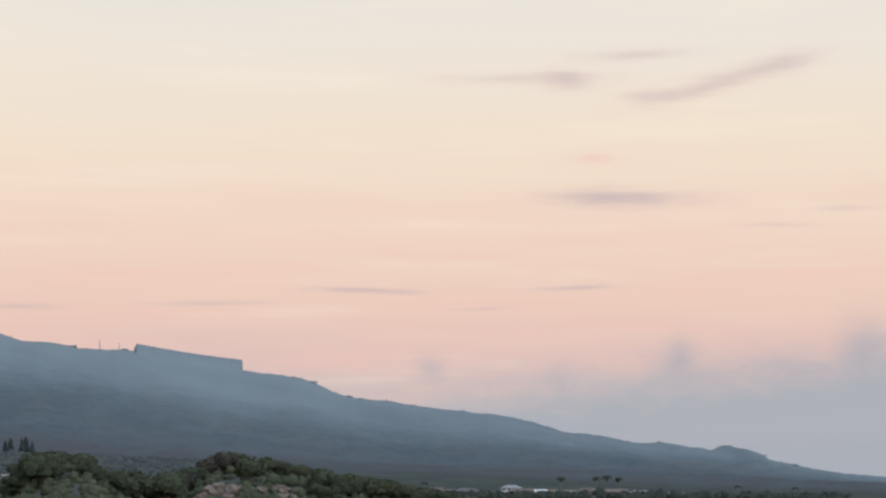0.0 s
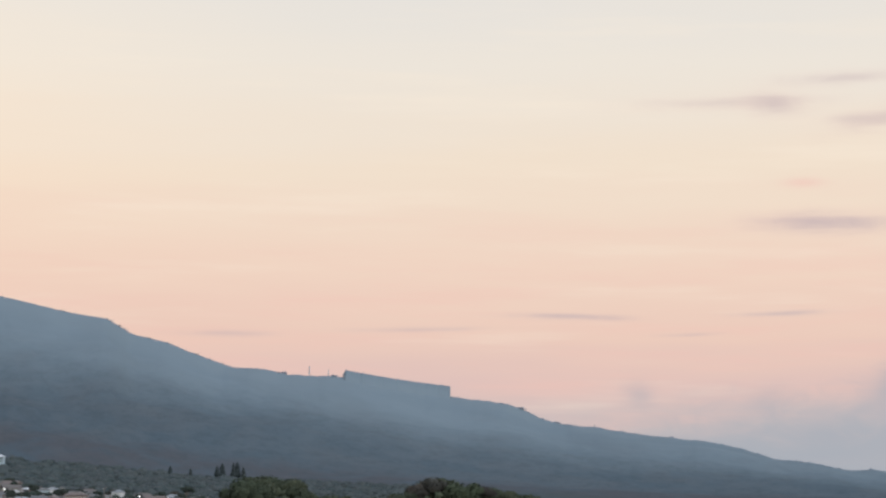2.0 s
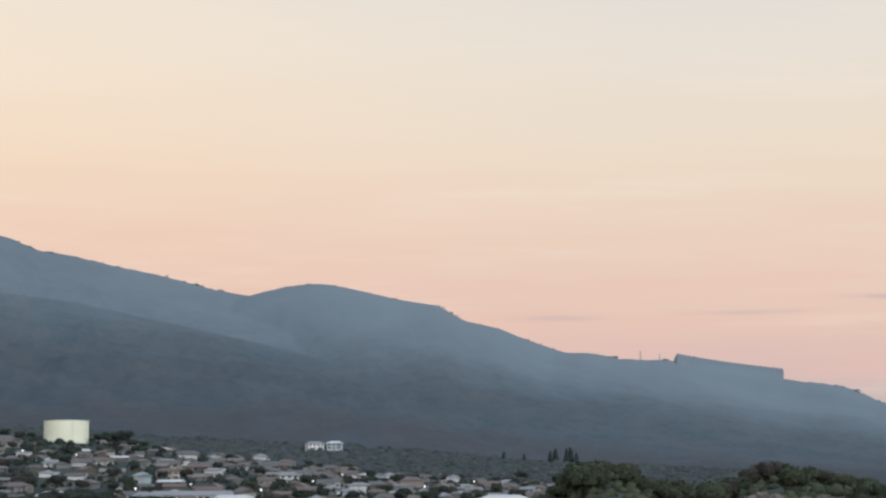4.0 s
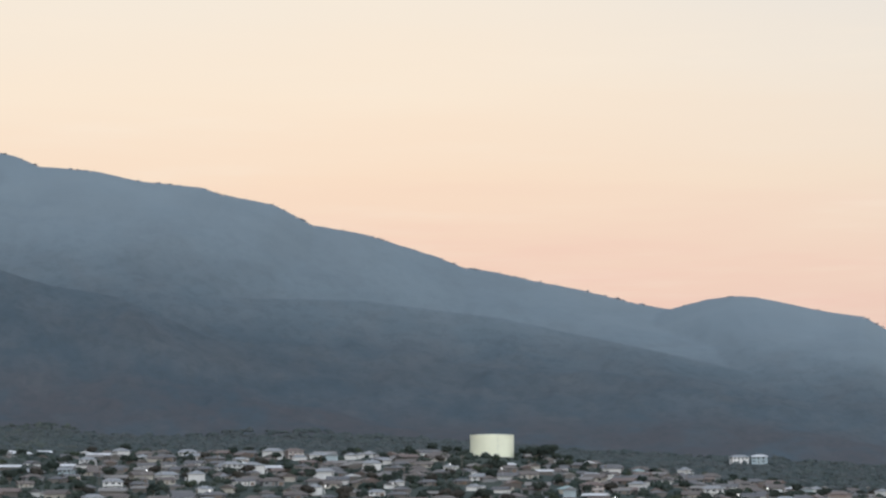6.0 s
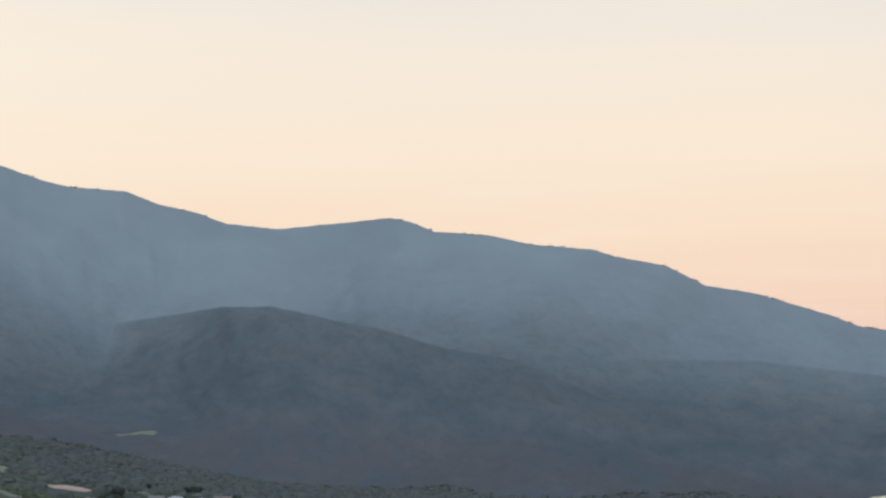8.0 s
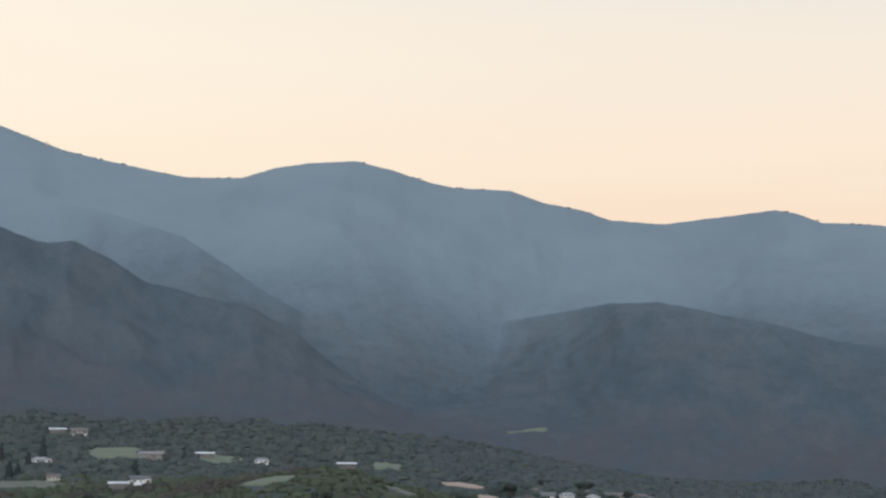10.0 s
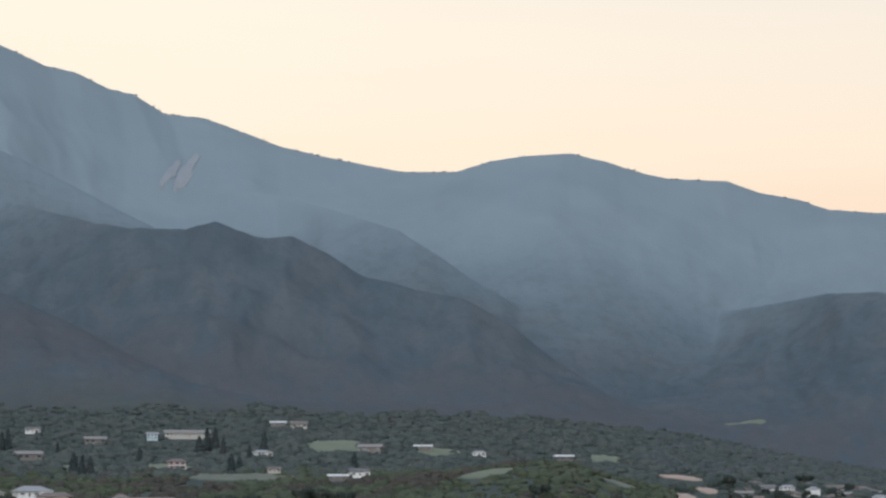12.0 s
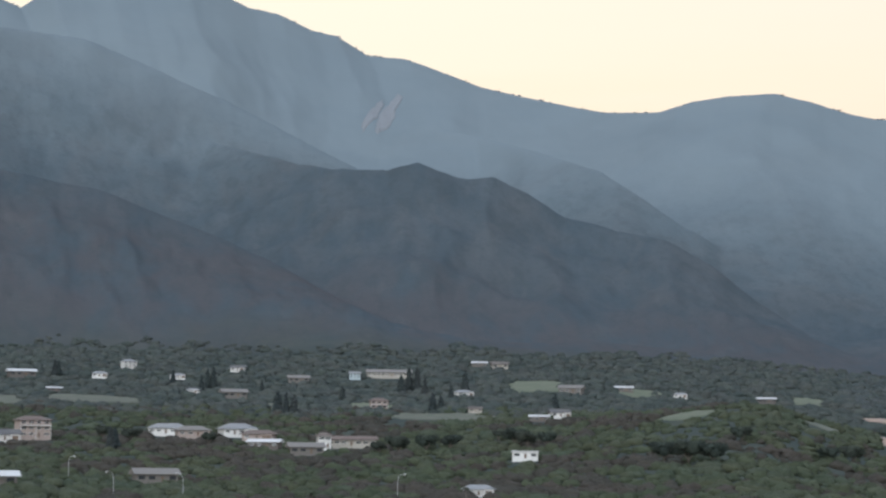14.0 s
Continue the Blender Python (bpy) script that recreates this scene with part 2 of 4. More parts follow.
def land(a, r):
    """Height of the bare ground at bearing a (degrees) and distance r (arrays)."""
    a, r = np.broadcast_arrays(np.asarray(a, float), np.asarray(r, float))
    far, mid = smooth_line(a, PLAIN_FAR), smooth_line(a, PLAIN_MID)
    south = np.clip((a - 38) / 8, 0, 1) * np.clip((120 - a) / 30, 0, 1)
    near = -1.75 + 0.25 * south
    e1150 = np.minimum(-1.25 + 1.75 * south, mid)
    e850 = -1.5 + 0.9 * south
    e2000 = mid + (far - mid) * 0.62
    cols = [0 * a, 0 * a, 0 * a, 0 * a, near, e850, e1150, mid, e2000, far, far * 0.9]
    z = np.zeros_like(r)
    flat = [-1.6, -1.65, -5.0, -13.0]
    hs = [flat[i] + 0 * a if i < 4 else PLAIN_R[i] * np.tan(np.radians(cols[i])) for i in range(11)]
    hs[-1] = np.minimum(hs[-1], hs[-2])
    for i in range(10):
        m = (r >= PLAIN_R[i]) & (r <= PLAIN_R[i + 1])
        u = (r - PLAIN_R[i]) / (PLAIN_R[i + 1] - PLAIN_R[i])
        z = np.where(m, hs[i] + (hs[i + 1] - hs[i]) * u, z)
    x, y = -r * np.sin(np.radians(a)), r * np.cos(np.radians(a))
    z = z + EYE + (fbm(x, y, 240, 4, 5) - 0.5) * 9 * np.clip((r - 500) / 800, 0, 1)
    # the scrub hillocks in front of the town
    for a0, r0, wa, wr, top in ((9.2, 830, 1.15, 90, 14.5), (5.1, 850, 1.3, 90, 13.5), (3.4, 860, 1.2, 85, 7.0), (1.6, 880, 1.6, 80, 7.0), (10.9, 850, 0.8, 80, 5), (46.2, 1180, 3.6, 190, 17)):
        z = z + top * np.exp(-((a - a0) / wa) ** 2 - ((r - r0) / wr) ** 2)
    # gullies run down the slopes
    warp = (fbm(x, y, 500, 3, 21) - 0.5) * 260
    gully = fbm(a * 42 + warp * 0.3, r * 0.22 + warp, 110, 4, 31, True)
    lump = fbm(x + warp, y, 420, 5, 41)
    stray = (fbm(x, y, 620, 3, 51) - 0.5) * 5.0
    knoll = fbm(a * 55 + warp * 0.4, r * 0.35 + warp * 0.3, 120, 4, 61, True) - 0.5
    out = z
    for crest, rc, front, back, hollow, away in RIDGES:
        lo, hi = crest[0][0], crest[-1][0]
        ca = rc * (1 + 0.03 * np.sin(a * 0.35 + rc)) + (40 - 28 * np.clip((a - 14) / 8, 0, 1)) * (vnoise(a * 1.1, a * 0 + rc, 3) - 0.5) + smooth_line(a, away)
        # side spurs wander away from the crest above them
        wander = np.clip(np.abs(ca - r) / 420, 0, 1) * stray
        top = EYE + ca * np.tan(np.radians(smooth_line(a + wander, crest))) + (fbm(a * 8, a * 0, 1.0, 4, int(rc)) - 0.5) * np.where(a < 9, 3.0, 1.9)
        u = np.where(r < ca, (ca - r) / (front + smooth_line(a, away) * 0.7), (r - ca) / back)
        soft_u = np.where(r < ca, 0.02, 0.07)
        u = np.sqrt(u * u + soft_u * soft_u) - soft_u
        inside = (a >= lo) & (a <= hi) & (u < 1)
        rise = np.maximum(top - z, 0)
        carve = np.clip(u * 4, 0, 1) * np.clip((1 - u) * 2.5, 0, 1)
        fall = (1 - np.clip(u, 0, 1)) ** hollow
        calm = np.clip((4300 - rc) / 1300, 0, 1)   # far relief is flattened to imitate the softening of haze
        body = z + carve * knoll * (9 + 20 * calm) * np.clip(rise / 120, 0, 1) + rise * fall * (1 - carve * ((0.06 + 0.12 * calm) * (1 - gully) + (0.12 + 0.1 * calm) * (0.6 - lump)))
        out = np.where(inside, np.maximum(out, body), out)
    return out


def spot(a, r, up=0.0):
    """The place on the ground at a bearing and distance."""
    z = float(land(np.array([a]), np.array([r]))[0])
    return Vector((-r * math.sin(radians(a)), r * math.cos(radians(a)), z + up))


def seen_at(a, e, r0=600.0, r1=2600.0):
    """The distance at which the ground is met at bearing a and height angle e."""
    r = np.arange(r0, r1, 4.0)
    ang = np.degrees(np.arctan2(land(np.full_like(r, a), r) - EYE, r))
    hit = np.nonzero(ang >= e)[0]
    return float(r[hit[0]]) if len(hit) else r1


# ---------------------------------------------------------------- materials
def material(name):
    m = bpy.data.materials.new(name)
    m.use_nodes = True
    g = Graph(m.node_tree)
    b = g.node("ShaderNodeBsdfPrincipled")
    o = g.node("ShaderNodeOutputMaterial")
    g.put(b.outputs[0], o.inputs[0])
    return m, g, b


def land_material():
    m, g, b = material("mountain_scrub_grass_and_haze")
    geo = g.node("ShaderNodeNewGeometry")
    pos = geo.outputs["Position"]
    sep = g.node("ShaderNodeSeparateXYZ")
    g.put(pos, sep.inputs[0])
    # grain that runs down the slopes
    far = g.node("ShaderNodeVectorMath", operation="LENGTH")
    g.put(pos, far.inputs[0])
    run = g.node("ShaderNodeCombineXYZ")
    g.put(g.math("MULTIPLY", g.math("ARCTAN2", sep.outputs[0], sep.outputs[1]), 3300.0), run.inputs[0])
    g.put(g.math("MULTIPLY", far.outputs["Value"], 0.33), run.inputs[1])
    g.put(g.math("MULTIPLY", sep.outputs[2], 0.7), run.inputs[2])
    slope = run.outputs[0]
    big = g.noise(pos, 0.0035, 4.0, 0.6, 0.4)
    mid = g.noise(slope, 0.014, 4.0, 0.6, 0.3)
    fine = g.noise(pos, 0.12, 3.0, 0.7)
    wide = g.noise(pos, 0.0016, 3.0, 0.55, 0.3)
    # forest colour with the pale blue of distance haze mixed in
    hazed_forest = g.mix(g.step(big, 0.3, 0.7), (0.153, 0.186, 0.204, 1), (0.167, 0.200, 0.216, 1))
    scrub = g.mix(g.step(mid, 0.35, 0.68), (0.060, 0.079, 0.092, 1), (0.079, 0.094, 0.105, 1))
    flat = g.node("ShaderNodeVectorMath", operation="LENGTH")
    g.put(pos, flat.inputs[0])
    # distance haze put into the colour: near-hill scrub fades to pale blue
    haze = g.step(g.math("ADD", flat.outputs["Value"], g.math("MULTIPLY", g.math("SUBTRACT", wide, 0.5), 300.0)), 2950.0, 4150.0)
    # the painted haze pales with height
    # and is raised further over the northern bearings
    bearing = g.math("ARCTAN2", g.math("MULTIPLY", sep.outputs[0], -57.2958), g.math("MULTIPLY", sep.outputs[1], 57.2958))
    haze_north = g.math("MULTIPLY", g.step(g.math("MULTIPLY", bearing, -57.2958), -27.0, -9.0), 240.0)
    haze_height = g.step(g.math("ADD", sep.outputs[2], haze_north), 180.0, 780.0)
    haze = g.math("MULTIPLY", g.math("ADD", haze, g.math("MULTIPLY", haze_north, 0.001)), g.math("ADD", 0.64, g.math("MULTIPLY", haze_height, 0.46)))
    high = g.mix(haze, scrub, hazed_forest)
    tone = g.math("MULTIPLY", g.step(g.noise(slope, 0.0075, 5.0, 0.6, 0.5), 0.42, 0.66), g.math("SUBTRACT", 0.36, g.math("MULTIPLY", haze, 0.26)))
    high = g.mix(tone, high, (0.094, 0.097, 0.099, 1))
    # dry reddish grass on the nearest hills
    dry = g.math("MULTIPLY", g.step(g.math("MULTIPLY", flat.outputs["Value"], -1.0), -2880.0, -2480.0), g.step(mid, 0.25, 0.6))
    high = g.mix(g.math("MULTIPLY", dry, 0.7), high, (0.073, 0.068, 0.071, 1))
    # specks and pale patches fade out with the painted haze
    speck = g.math("MULTIPLY", g.step(g.noise(slope, 0.05, 5.0, 0.7), 0.47, 0.62), g.math("SUBTRACT", 0.30, g.math("MULTIPLY", haze, 0.28)))
    high = g.mix(speck, high, (0.048, 0.062, 0.068, 1))
    pale = g.math("MULTIPLY", g.step(g.noise(slope, 0.022, 5.0, 0.65, 0.4), 0.54, 0.68), g.math("SUBTRACT", 0.28, g.math("MULTIPLY", haze, 0.26)))
    high = g.mix(pale, high, (0.102, 0.107, 0.109, 1))
    tuft = g.noise(pos, 0.02, 5.0, 0.65, 0.3)
    low = g.mix(g.step(tuft, 0.4, 0.6), (0.050, 0.062, 0.058, 1), (0.066, 0.075, 0.064, 1))
    low = g.mix(g.step(fine, 0.62, 0.75), low, (0.10, 0.09, 0.075, 1))
    zone = g.step(g.math("ADD", flat.outputs["Value"], g.math("MULTIPLY", big, 300.0)), 2080.0, 2420.0)
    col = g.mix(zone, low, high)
    col = g.mix(g.math("MULTIPLY", g.step(fine, 0.3, 0.7), g.math("SUBTRACT", 0.2, g.math("MULTIPLY", haze, 0.18))), col, (0.05, 0.058, 0.06, 1))
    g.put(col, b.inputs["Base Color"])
    b.inputs["Roughness"].default_value = 1.0
    b.inputs["Specular IOR Level"].default_value = 0.0
    bump = g.node("ShaderNodeBump")
    bump.inputs["Strength"].default_value, bump.inputs["Distance"].default_value = 0.05, 8.0
    g.put(g.math("ADD", g.noise(pos, 0.05, 4.0, 0.65), g.math("MULTIPLY", fine, 0.5)), bump.inputs["Height"])
    g.put(bump.outputs[0], b.inputs["Normal"])
    return m


# ---------------------------------------------------------------- the ground
def make_ground():
    cols = np.concatenate([np.arange(-180, -14, 4.0), np.arange(-14, 67.5, 0.085), np.arange(68, 180, 4.0)])
    rows = np.concatenate([[0.4], np.arange(10, 100, 10), np.arange(100, 640, 30), np.arange(640, 2400, 11), np.arange(2400, 4940, 14.5)])
    A, Rr = np.meshgrid(cols, rows)
    Z = land(A, Rr)
    rough = np.clip((Rr - 600) / 600, 0, 1)
    X, Y = -Rr * np.sin(np.radians(A)), Rr * np.cos(np.radians(A))
    Z = Z + rough * (fbm(X, Y, 34, 3, 77) - 0.5) * (0.6 + 3.4 * (A < 6) + 2.6 * np.clip((3900 - Rr) / 400, 0, 1)) * np.clip((Rr - 1900) / 900, 0, 1)
    nr, nc = A.shape
    verts = np.stack([X, Y, Z], -1).reshape(-1, 3)
    idx = np.arange(nr * nc).reshape(nr, nc)
    nxt = np.roll(idx, -1, axis=1)
    quads = np.stack([idx[:-1], idx[1:], nxt[1:], nxt[:-1]], -1).reshape(-1, 4)
    me = bpy.data.meshes.new("ground")
    me.vertices.add(len(verts))
    me.vertices.foreach_set("co", verts.ravel())
    hub = idx[0].astype(np.int32)
    loops = np.concatenate([quads.ravel(), hub]).astype(np.int32)
    me.loops.add(len(loops))
    me.loops.foreach_set("vertex_index", loops)
    me.polygons.add(len(quads) + 1)
    me.polygons.foreach_set("loop_start", np.arange(0, quads.size + 1, 4, dtype=np.int32))
    me.update(calc_edges=True)
    me.validate()
    me.shade_smooth()
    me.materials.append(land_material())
    return tagged(new("ground", me), "scrub plain rising to hazy forested mountain ridges", "ground", kind="structure")


GROUND = make_ground()


# ---------------------------------------------------------------- mesh helpers
def box(bm, x0, x1, y0, y1, z0, z1):
    v = [bm.verts.new(p) for p in ((x0, y0, z0), (x1, y0, z0), (x1, y1, z0), (x0, y1, z0), (x0, y0, z1), (x1, y0, z1), (x1, y1, z1), (x0, y1, z1))]
    for f in ((3, 2, 1, 0), (4, 5, 6, 7), (0, 1, 5, 4), (1, 2, 6, 5), (2, 3, 7, 6), (3, 0, 4, 7)):
        bm.faces.new([v[i] for i in f])
    return v


def tube(bm, points, radii, sides=6):
    """A closed tube along points."""
    rings = []
    for i, p in enumerate(points):
        a, b = Vector(points[max(i - 1, 0)]), Vector(points[min(i + 1, len(points) - 1)])
        q = (b - a).to_track_quat("Z", "Y")
        rings.append([bm.verts.new(Vector(p) + q @ Vector((radii[i] * math.cos(2 * math.pi * k / sides), radii[i] * math.sin(2 * math.pi * k / sides), 0))) for k in range(sides)])
    for r0, r1 in zip(rings, rings[1:]):
        for k in range(sides):
            bm.faces.new((r0[k], r0[(k + 1) % sides], r1[(k + 1) % sides], r1[k]))
    bm.faces.new(rings[0][::-1])
    bm.faces.new(rings[-1])


def mesh_of(name, bm, mat):
    me = bpy.data.meshes.new(name)
    bm.to_mesh(me)
    bm.free()
    me.materials.append(mat)
    return me


def part(name, bm, mat, parent, label="", smooth=False):
    me = mesh_of(name, bm, mat)
    if smooth:
        me.shade_smooth()
    ob = new(name, me)
    ob.parent = parent
    return tagged(ob, label)


def paint(name, colour, rough=0.8, dirt=0.25, scale=0.8, vary=0.22):
    m, g, b = material(name)
    geo = g.node("ShaderNodeNewGeometry")
    oi = g.node("ShaderNodeObjectInfo")
    pos = geo.outputs["Position"]
    n = g.math("MULTIPLY", g.step(g.noise(pos, scale, 4.0, 0.65), 0.4, 0.75), dirt)
    big = g.math("MULTIPLY", g.step(g.noise(pos, 0.12, 2.0), 0.35, 0.7), dirt * 0.6)
    c = g.mix(n, (*colour, 1), tuple(v * 0.45 + 0.02 for v in colour) + (1,))
    c = g.mix(big, c, (0.2, 0.17, 0.14, 1))
    c = g.mix(g.math("MULTIPLY", oi.outputs["Random"], vary), c, (0.14, 0.13, 0.125, 1))
    g.put(c, b.inputs["Base Color"])
    b.inputs["Roughness"].default_value = rough
    return m


def leaf_material(name, c0, c1, crisp=1.0):
    m, g, b = material(name)
    geo = g.node("ShaderNodeNewGeometry")
    oi = g.node("ShaderNodeObjectInfo")
    pos = geo.outputs["Position"]
    c = g.mix(geo.outputs["Random Per Island"], (*c0, 1), (*c1, 1))
    c = g.mix(g.math("MULTIPLY", g.step(g.noise(pos, 0.03, 3.0), 0.35, 0.7), 0.45), c, (c1[0] * 1.2, c1[1] * 0.95, c1[2], 1))
    c = g.mix(g.math("MULTIPLY", oi.outputs["Random"], 0.4), c, (c0[0] * 0.6, c0[1] * 0.65, c0[2] * 0.75, 1))
    fine = g.noise(pos, 1.1, 4.0, 0.7)
    c = g.mix(g.math("MULTIPLY", g.step(fine, 0.62, 0.4), 0.5 * crisp), c, (c0[0] * 0.45, c0[1] * 0.5, c0[2] * 0.5, 1))
    g.put(c, b.inputs["Base Color"])
    b.inputs["Roughness"].default_value = 0.9
    b.inputs["Specular IOR Level"].default_value = 0.1
    bump = g.node("ShaderNodeBump")
    bump.inputs["Strength"].default_value, bump.inputs["Distance"].default_value = 0.9 * crisp, 0.7
    g.put(fine, bump.inputs["Height"])
    g.put(bump.outputs[0], b.inputs["Normal"])
    return m


M_BARK = paint("grey_bark", (0.13, 0.11, 0.09), 0.95, 0.5, 3.0)
M_KIAWE = leaf_material("olive_leaves", (0.046, 0.058, 0.036), (0.076, 0.090, 0.054), 0.5)
M_DARK = leaf_material("dark_green_leaves", (0.040, 0.054, 0.046), (0.064, 0.078, 0.060))
M_GREEN = leaf_material("fresh_green_leaves", (0.048, 0.063, 0.043), (0.076, 0.092, 0.059), 0.5)
M_DRY = leaf_material("dry_brown_leaves", (0.050, 0.048, 0.040), (0.072, 0.067, 0.053), 0.5)
M_PINE = leaf_material("blue_dark_needles", (0.034, 0.046, 0.048), (0.052, 0.064, 0.060))
M_WOOD_EDGE = leaf_material("dull_green_wood_leaves", (0.050, 0.064, 0.063), (0.078, 0.092, 0.086), 0.3)
M_PLAIN_WOODS = leaf_material("green_wood_leaves", (0.044, 0.056, 0.053), (0.086, 0.100, 0.084), 0.3)
M_PALM = leaf_material("palm_leaves", (0.035, 0.045, 0.028), (0.06, 0.075, 0.04))
# far crest leaves, with pale blue distance haze painted into the colour
M_FAR = leaf_material("hazed_crest_leaves", (0.145, 0.175, 0.20), (0.17, 0.20, 0.225), 0.1)

# duller wall colours are darkened to stand in for shade under the eaves
WALLS = [paint("white_wall", (0.70, 0.69, 0.67)), paint("cream_wall", (0.42, 0.39, 0.34)), paint("pink_wall", (0.36, 0.29, 0.26)), paint("pale_blue_wall", (0.36, 0.44, 0.47)),
         paint("tan_wall", (0.15, 0.138, 0.126)), paint("brown_wall", (0.10, 0.088, 0.080)), paint("grey_wall", (0.20, 0.21, 0.22))]
ROOFS = [paint("pale_grey_roof", (0.20, 0.21, 0.22), 0.6, 0.4), paint("dark_grey_roof", (0.075, 0.076, 0.082), 0.8, 0.4), paint("brown_roof", (0.085, 0.068, 0.060), 0.85, 0.4),
         paint("terracotta_roof", (0.115, 0.080, 0.068), 0.85, 0.35), paint("white_roof", (0.52, 0.52, 0.52), 0.5, 0.3), paint("teal_roof", (0.22, 0.31, 0.31), 0.6, 0.3), paint("buff_roof", (0.15, 0.138, 0.126), 0.7, 0.4)]
M_GLASS, _g, _b = material("window_glass")
_b.inputs["Base Color"].default_value, _b.inputs["Roughness"].default_value, _b.inputs["Specular IOR Level"].default_value = (0.03, 0.035, 0.04, 1), 0.08, 0.6
M_TRIM = paint("white_trim", (0.78, 0.77, 0.74), 0.6)
M_DOOR = paint("dark_door", (0.14, 0.09, 0.06), 0.6)
M_METAL = paint("galvanised_metal", (0.42, 0.43, 0.44), 0.45, 0.3)
M_WOOD = paint("weathered_pole_wood", (0.16, 0.12, 0.09), 0.95, 0.4)
M_TANK = paint("pale_yellow_tank_paint", (0.80, 0.79, 0.60), 0.55, 0.10, 0.15, 0.02)
M_ROCK = paint("pinkish_rock", (0.12, 0.088, 0.074), 0.95, 0.5, 0.5)
M_EARTH = paint("bare_pink_earth", (0.28, 0.20, 0.155), 1.0, 0.4, 0.2, 0.03)
M_BANK = paint("dark_reddish_bank_earth", (0.115, 0.083, 0.068), 1.0, 0.5, 0.25, 0.03)
M_SCAR = paint("pale_landslide_soil", (0.176, 0.190, 0.205), 1.0, 0.18, 0.05, 0.03)
M_MEADOW = paint("light_green_pasture", (0.078, 0.098, 0.058), 1.0, 0.35, 0.1, 0.04)
M_FIELD = paint("dull_green_field", (0.060, 0.072, 0.050), 1.0, 0.35, 0.1, 0.04)
M_LAMP, _g, _b = material("lit_lamp_glass")
_b.inputs["Emission Color"].default_value, _b.inputs["Emission Strength"].default_value = (1.0, 0.96, 0.9, 1), 1.6


# ---------------------------------------------------------------- trees
def leaves(bm, rng, centre, radius, count, size, flat=0.8):
    """A clump: small bent leaf sprays over an uneven ball."""
    for _ in range(count):
        d = Vector((rng.gauss(0, 1), rng.gauss(0, 1), rng.gauss(0, 1))).normalized()
        if d.z < -0.55:
            d.z *= -0.5
        p = Vector(centre) + Vector((d.x, d.y, d.z * flat)) * radius * (0.62 + 0.45 * rng.random())
        n = (d + Vector((rng.uniform(-0.7, 0.7), rng.uniform(-0.7, 0.7), rng.uniform(-0.2, 0.9)))).normalized()
        u = n.orthogonal().normalized()
        w = n.cross(u)
        t = rng.uniform(0, 6.28)
        u, w = u * math.cos(t) + w * math.sin(t), w * math.cos(t) - u * math.sin(t)
        s = size * rng.uniform(0.6, 1.4)
        a, b, c, e = (bm.verts.new(p + k) for k in (u * s, w * s * 0.7 + n * s * 0.2, -u * s, -w * s * 0.7))
        bm.faces.new((a, b, c))
        bm.faces.new((a, c, e))


def foliage_mass(bm, rng, centre, radius, flat=0.8):
    """The dense inside of a clump, lumpy all over."""
    k = Vector((rng.uniform(0, 50), rng.uniform(0, 50), 0))
    for v in bmesh.ops.create_icosphere(bm, subdivisions=2, radius=1.0)["verts"]:
        q = v.co * (0.74 + 0.36 * noise.noise(v.co * 1.9 + k) + 0.18 * noise.noise(v.co * 5.0 + k))
        v.co = Vector(centre) + Vector((q.x, q.y, q.z * flat)) * radius


def crown_lobes(rng, width, height, low, count):
    lobes = [((rng.uniform(-0.15, 0.15) * width, rng.uniform(-0.15, 0.15) * width, low + (height - low) * 0.55), width * 0.33)]
    for k in range(count):
        t = 6.283 * (k + rng.random() * 0.7) / count
        q = rng.uniform(0.2, 0.36) * width
        lobes.append(((q * math.cos(t), q * math.sin(t), low + (height - low) * rng.uniform(0.3, 0.75)), width * rng.uniform(0.16, 0.25)))
    return lobes


def broad_tree(name, seed, width, height, mat, label, sprays=420, size=0.30):
    rng = random.Random(seed)
    e = tagged(new(name), label, "tree")
    bm = bmesh.new()
    low = height * 0.22
    lobes = crown_lobes(rng, width, height, low, 7)
    tube(bm, [(0, 0, -1.0), (0.1, 0.05, low * 0.6), (0.2, 0.1, height * 0.5)], [0.035 * height, 0.028 * height, 0.015 * height])
    for c, _r in lobes[1:]:
        tube(bm, [(0.1, 0.05, low * 0.7), (c[0] * 0.5, c[1] * 0.5, (low + c[2]) * 0.5), c], [0.016 * height, 0.011 * height, 0.004 * height], 5)
    part("trunk", bm, M_BARK, e)
    bm = bmesh.new()
    for c, r in lobes:
        foliage_mass(bm, rng, c, r)
        leaves(bm, rng, c, r, sprays, size)
    part("crown", bm, mat, e)
    return e


def pine_tree(name, seed, width, height, mat, label):
    rng = random.Random(seed)
    e = tagged(new(name), label, "tree")
    bm = bmesh.new()
    tube(bm, [(0, 0, -1.0), (0, 0, height * 0.5), (0, 0, height * 0.97)], [0.02 * height, 0.014 * height, 0.004 * height])
    part("trunk", bm, M_BARK, e)
    bm = bmesh.new()
    for k in range(12):
        u = k / 11
        r = width * 0.5 * (1 - u) ** 0.7 * rng.uniform(0.75, 1.1) + 0.3
        c = (rng.uniform(-0.3, 0.3), rng.uniform(-0.3, 0.3), height * (0.14 + 0.82 * u))
        foliage_mass(bm, rng, c, r, 0.95)
        leaves(bm, rng, c, r, 30, 0.36, 0.9)
    part("crown", bm, mat, e)
    return e


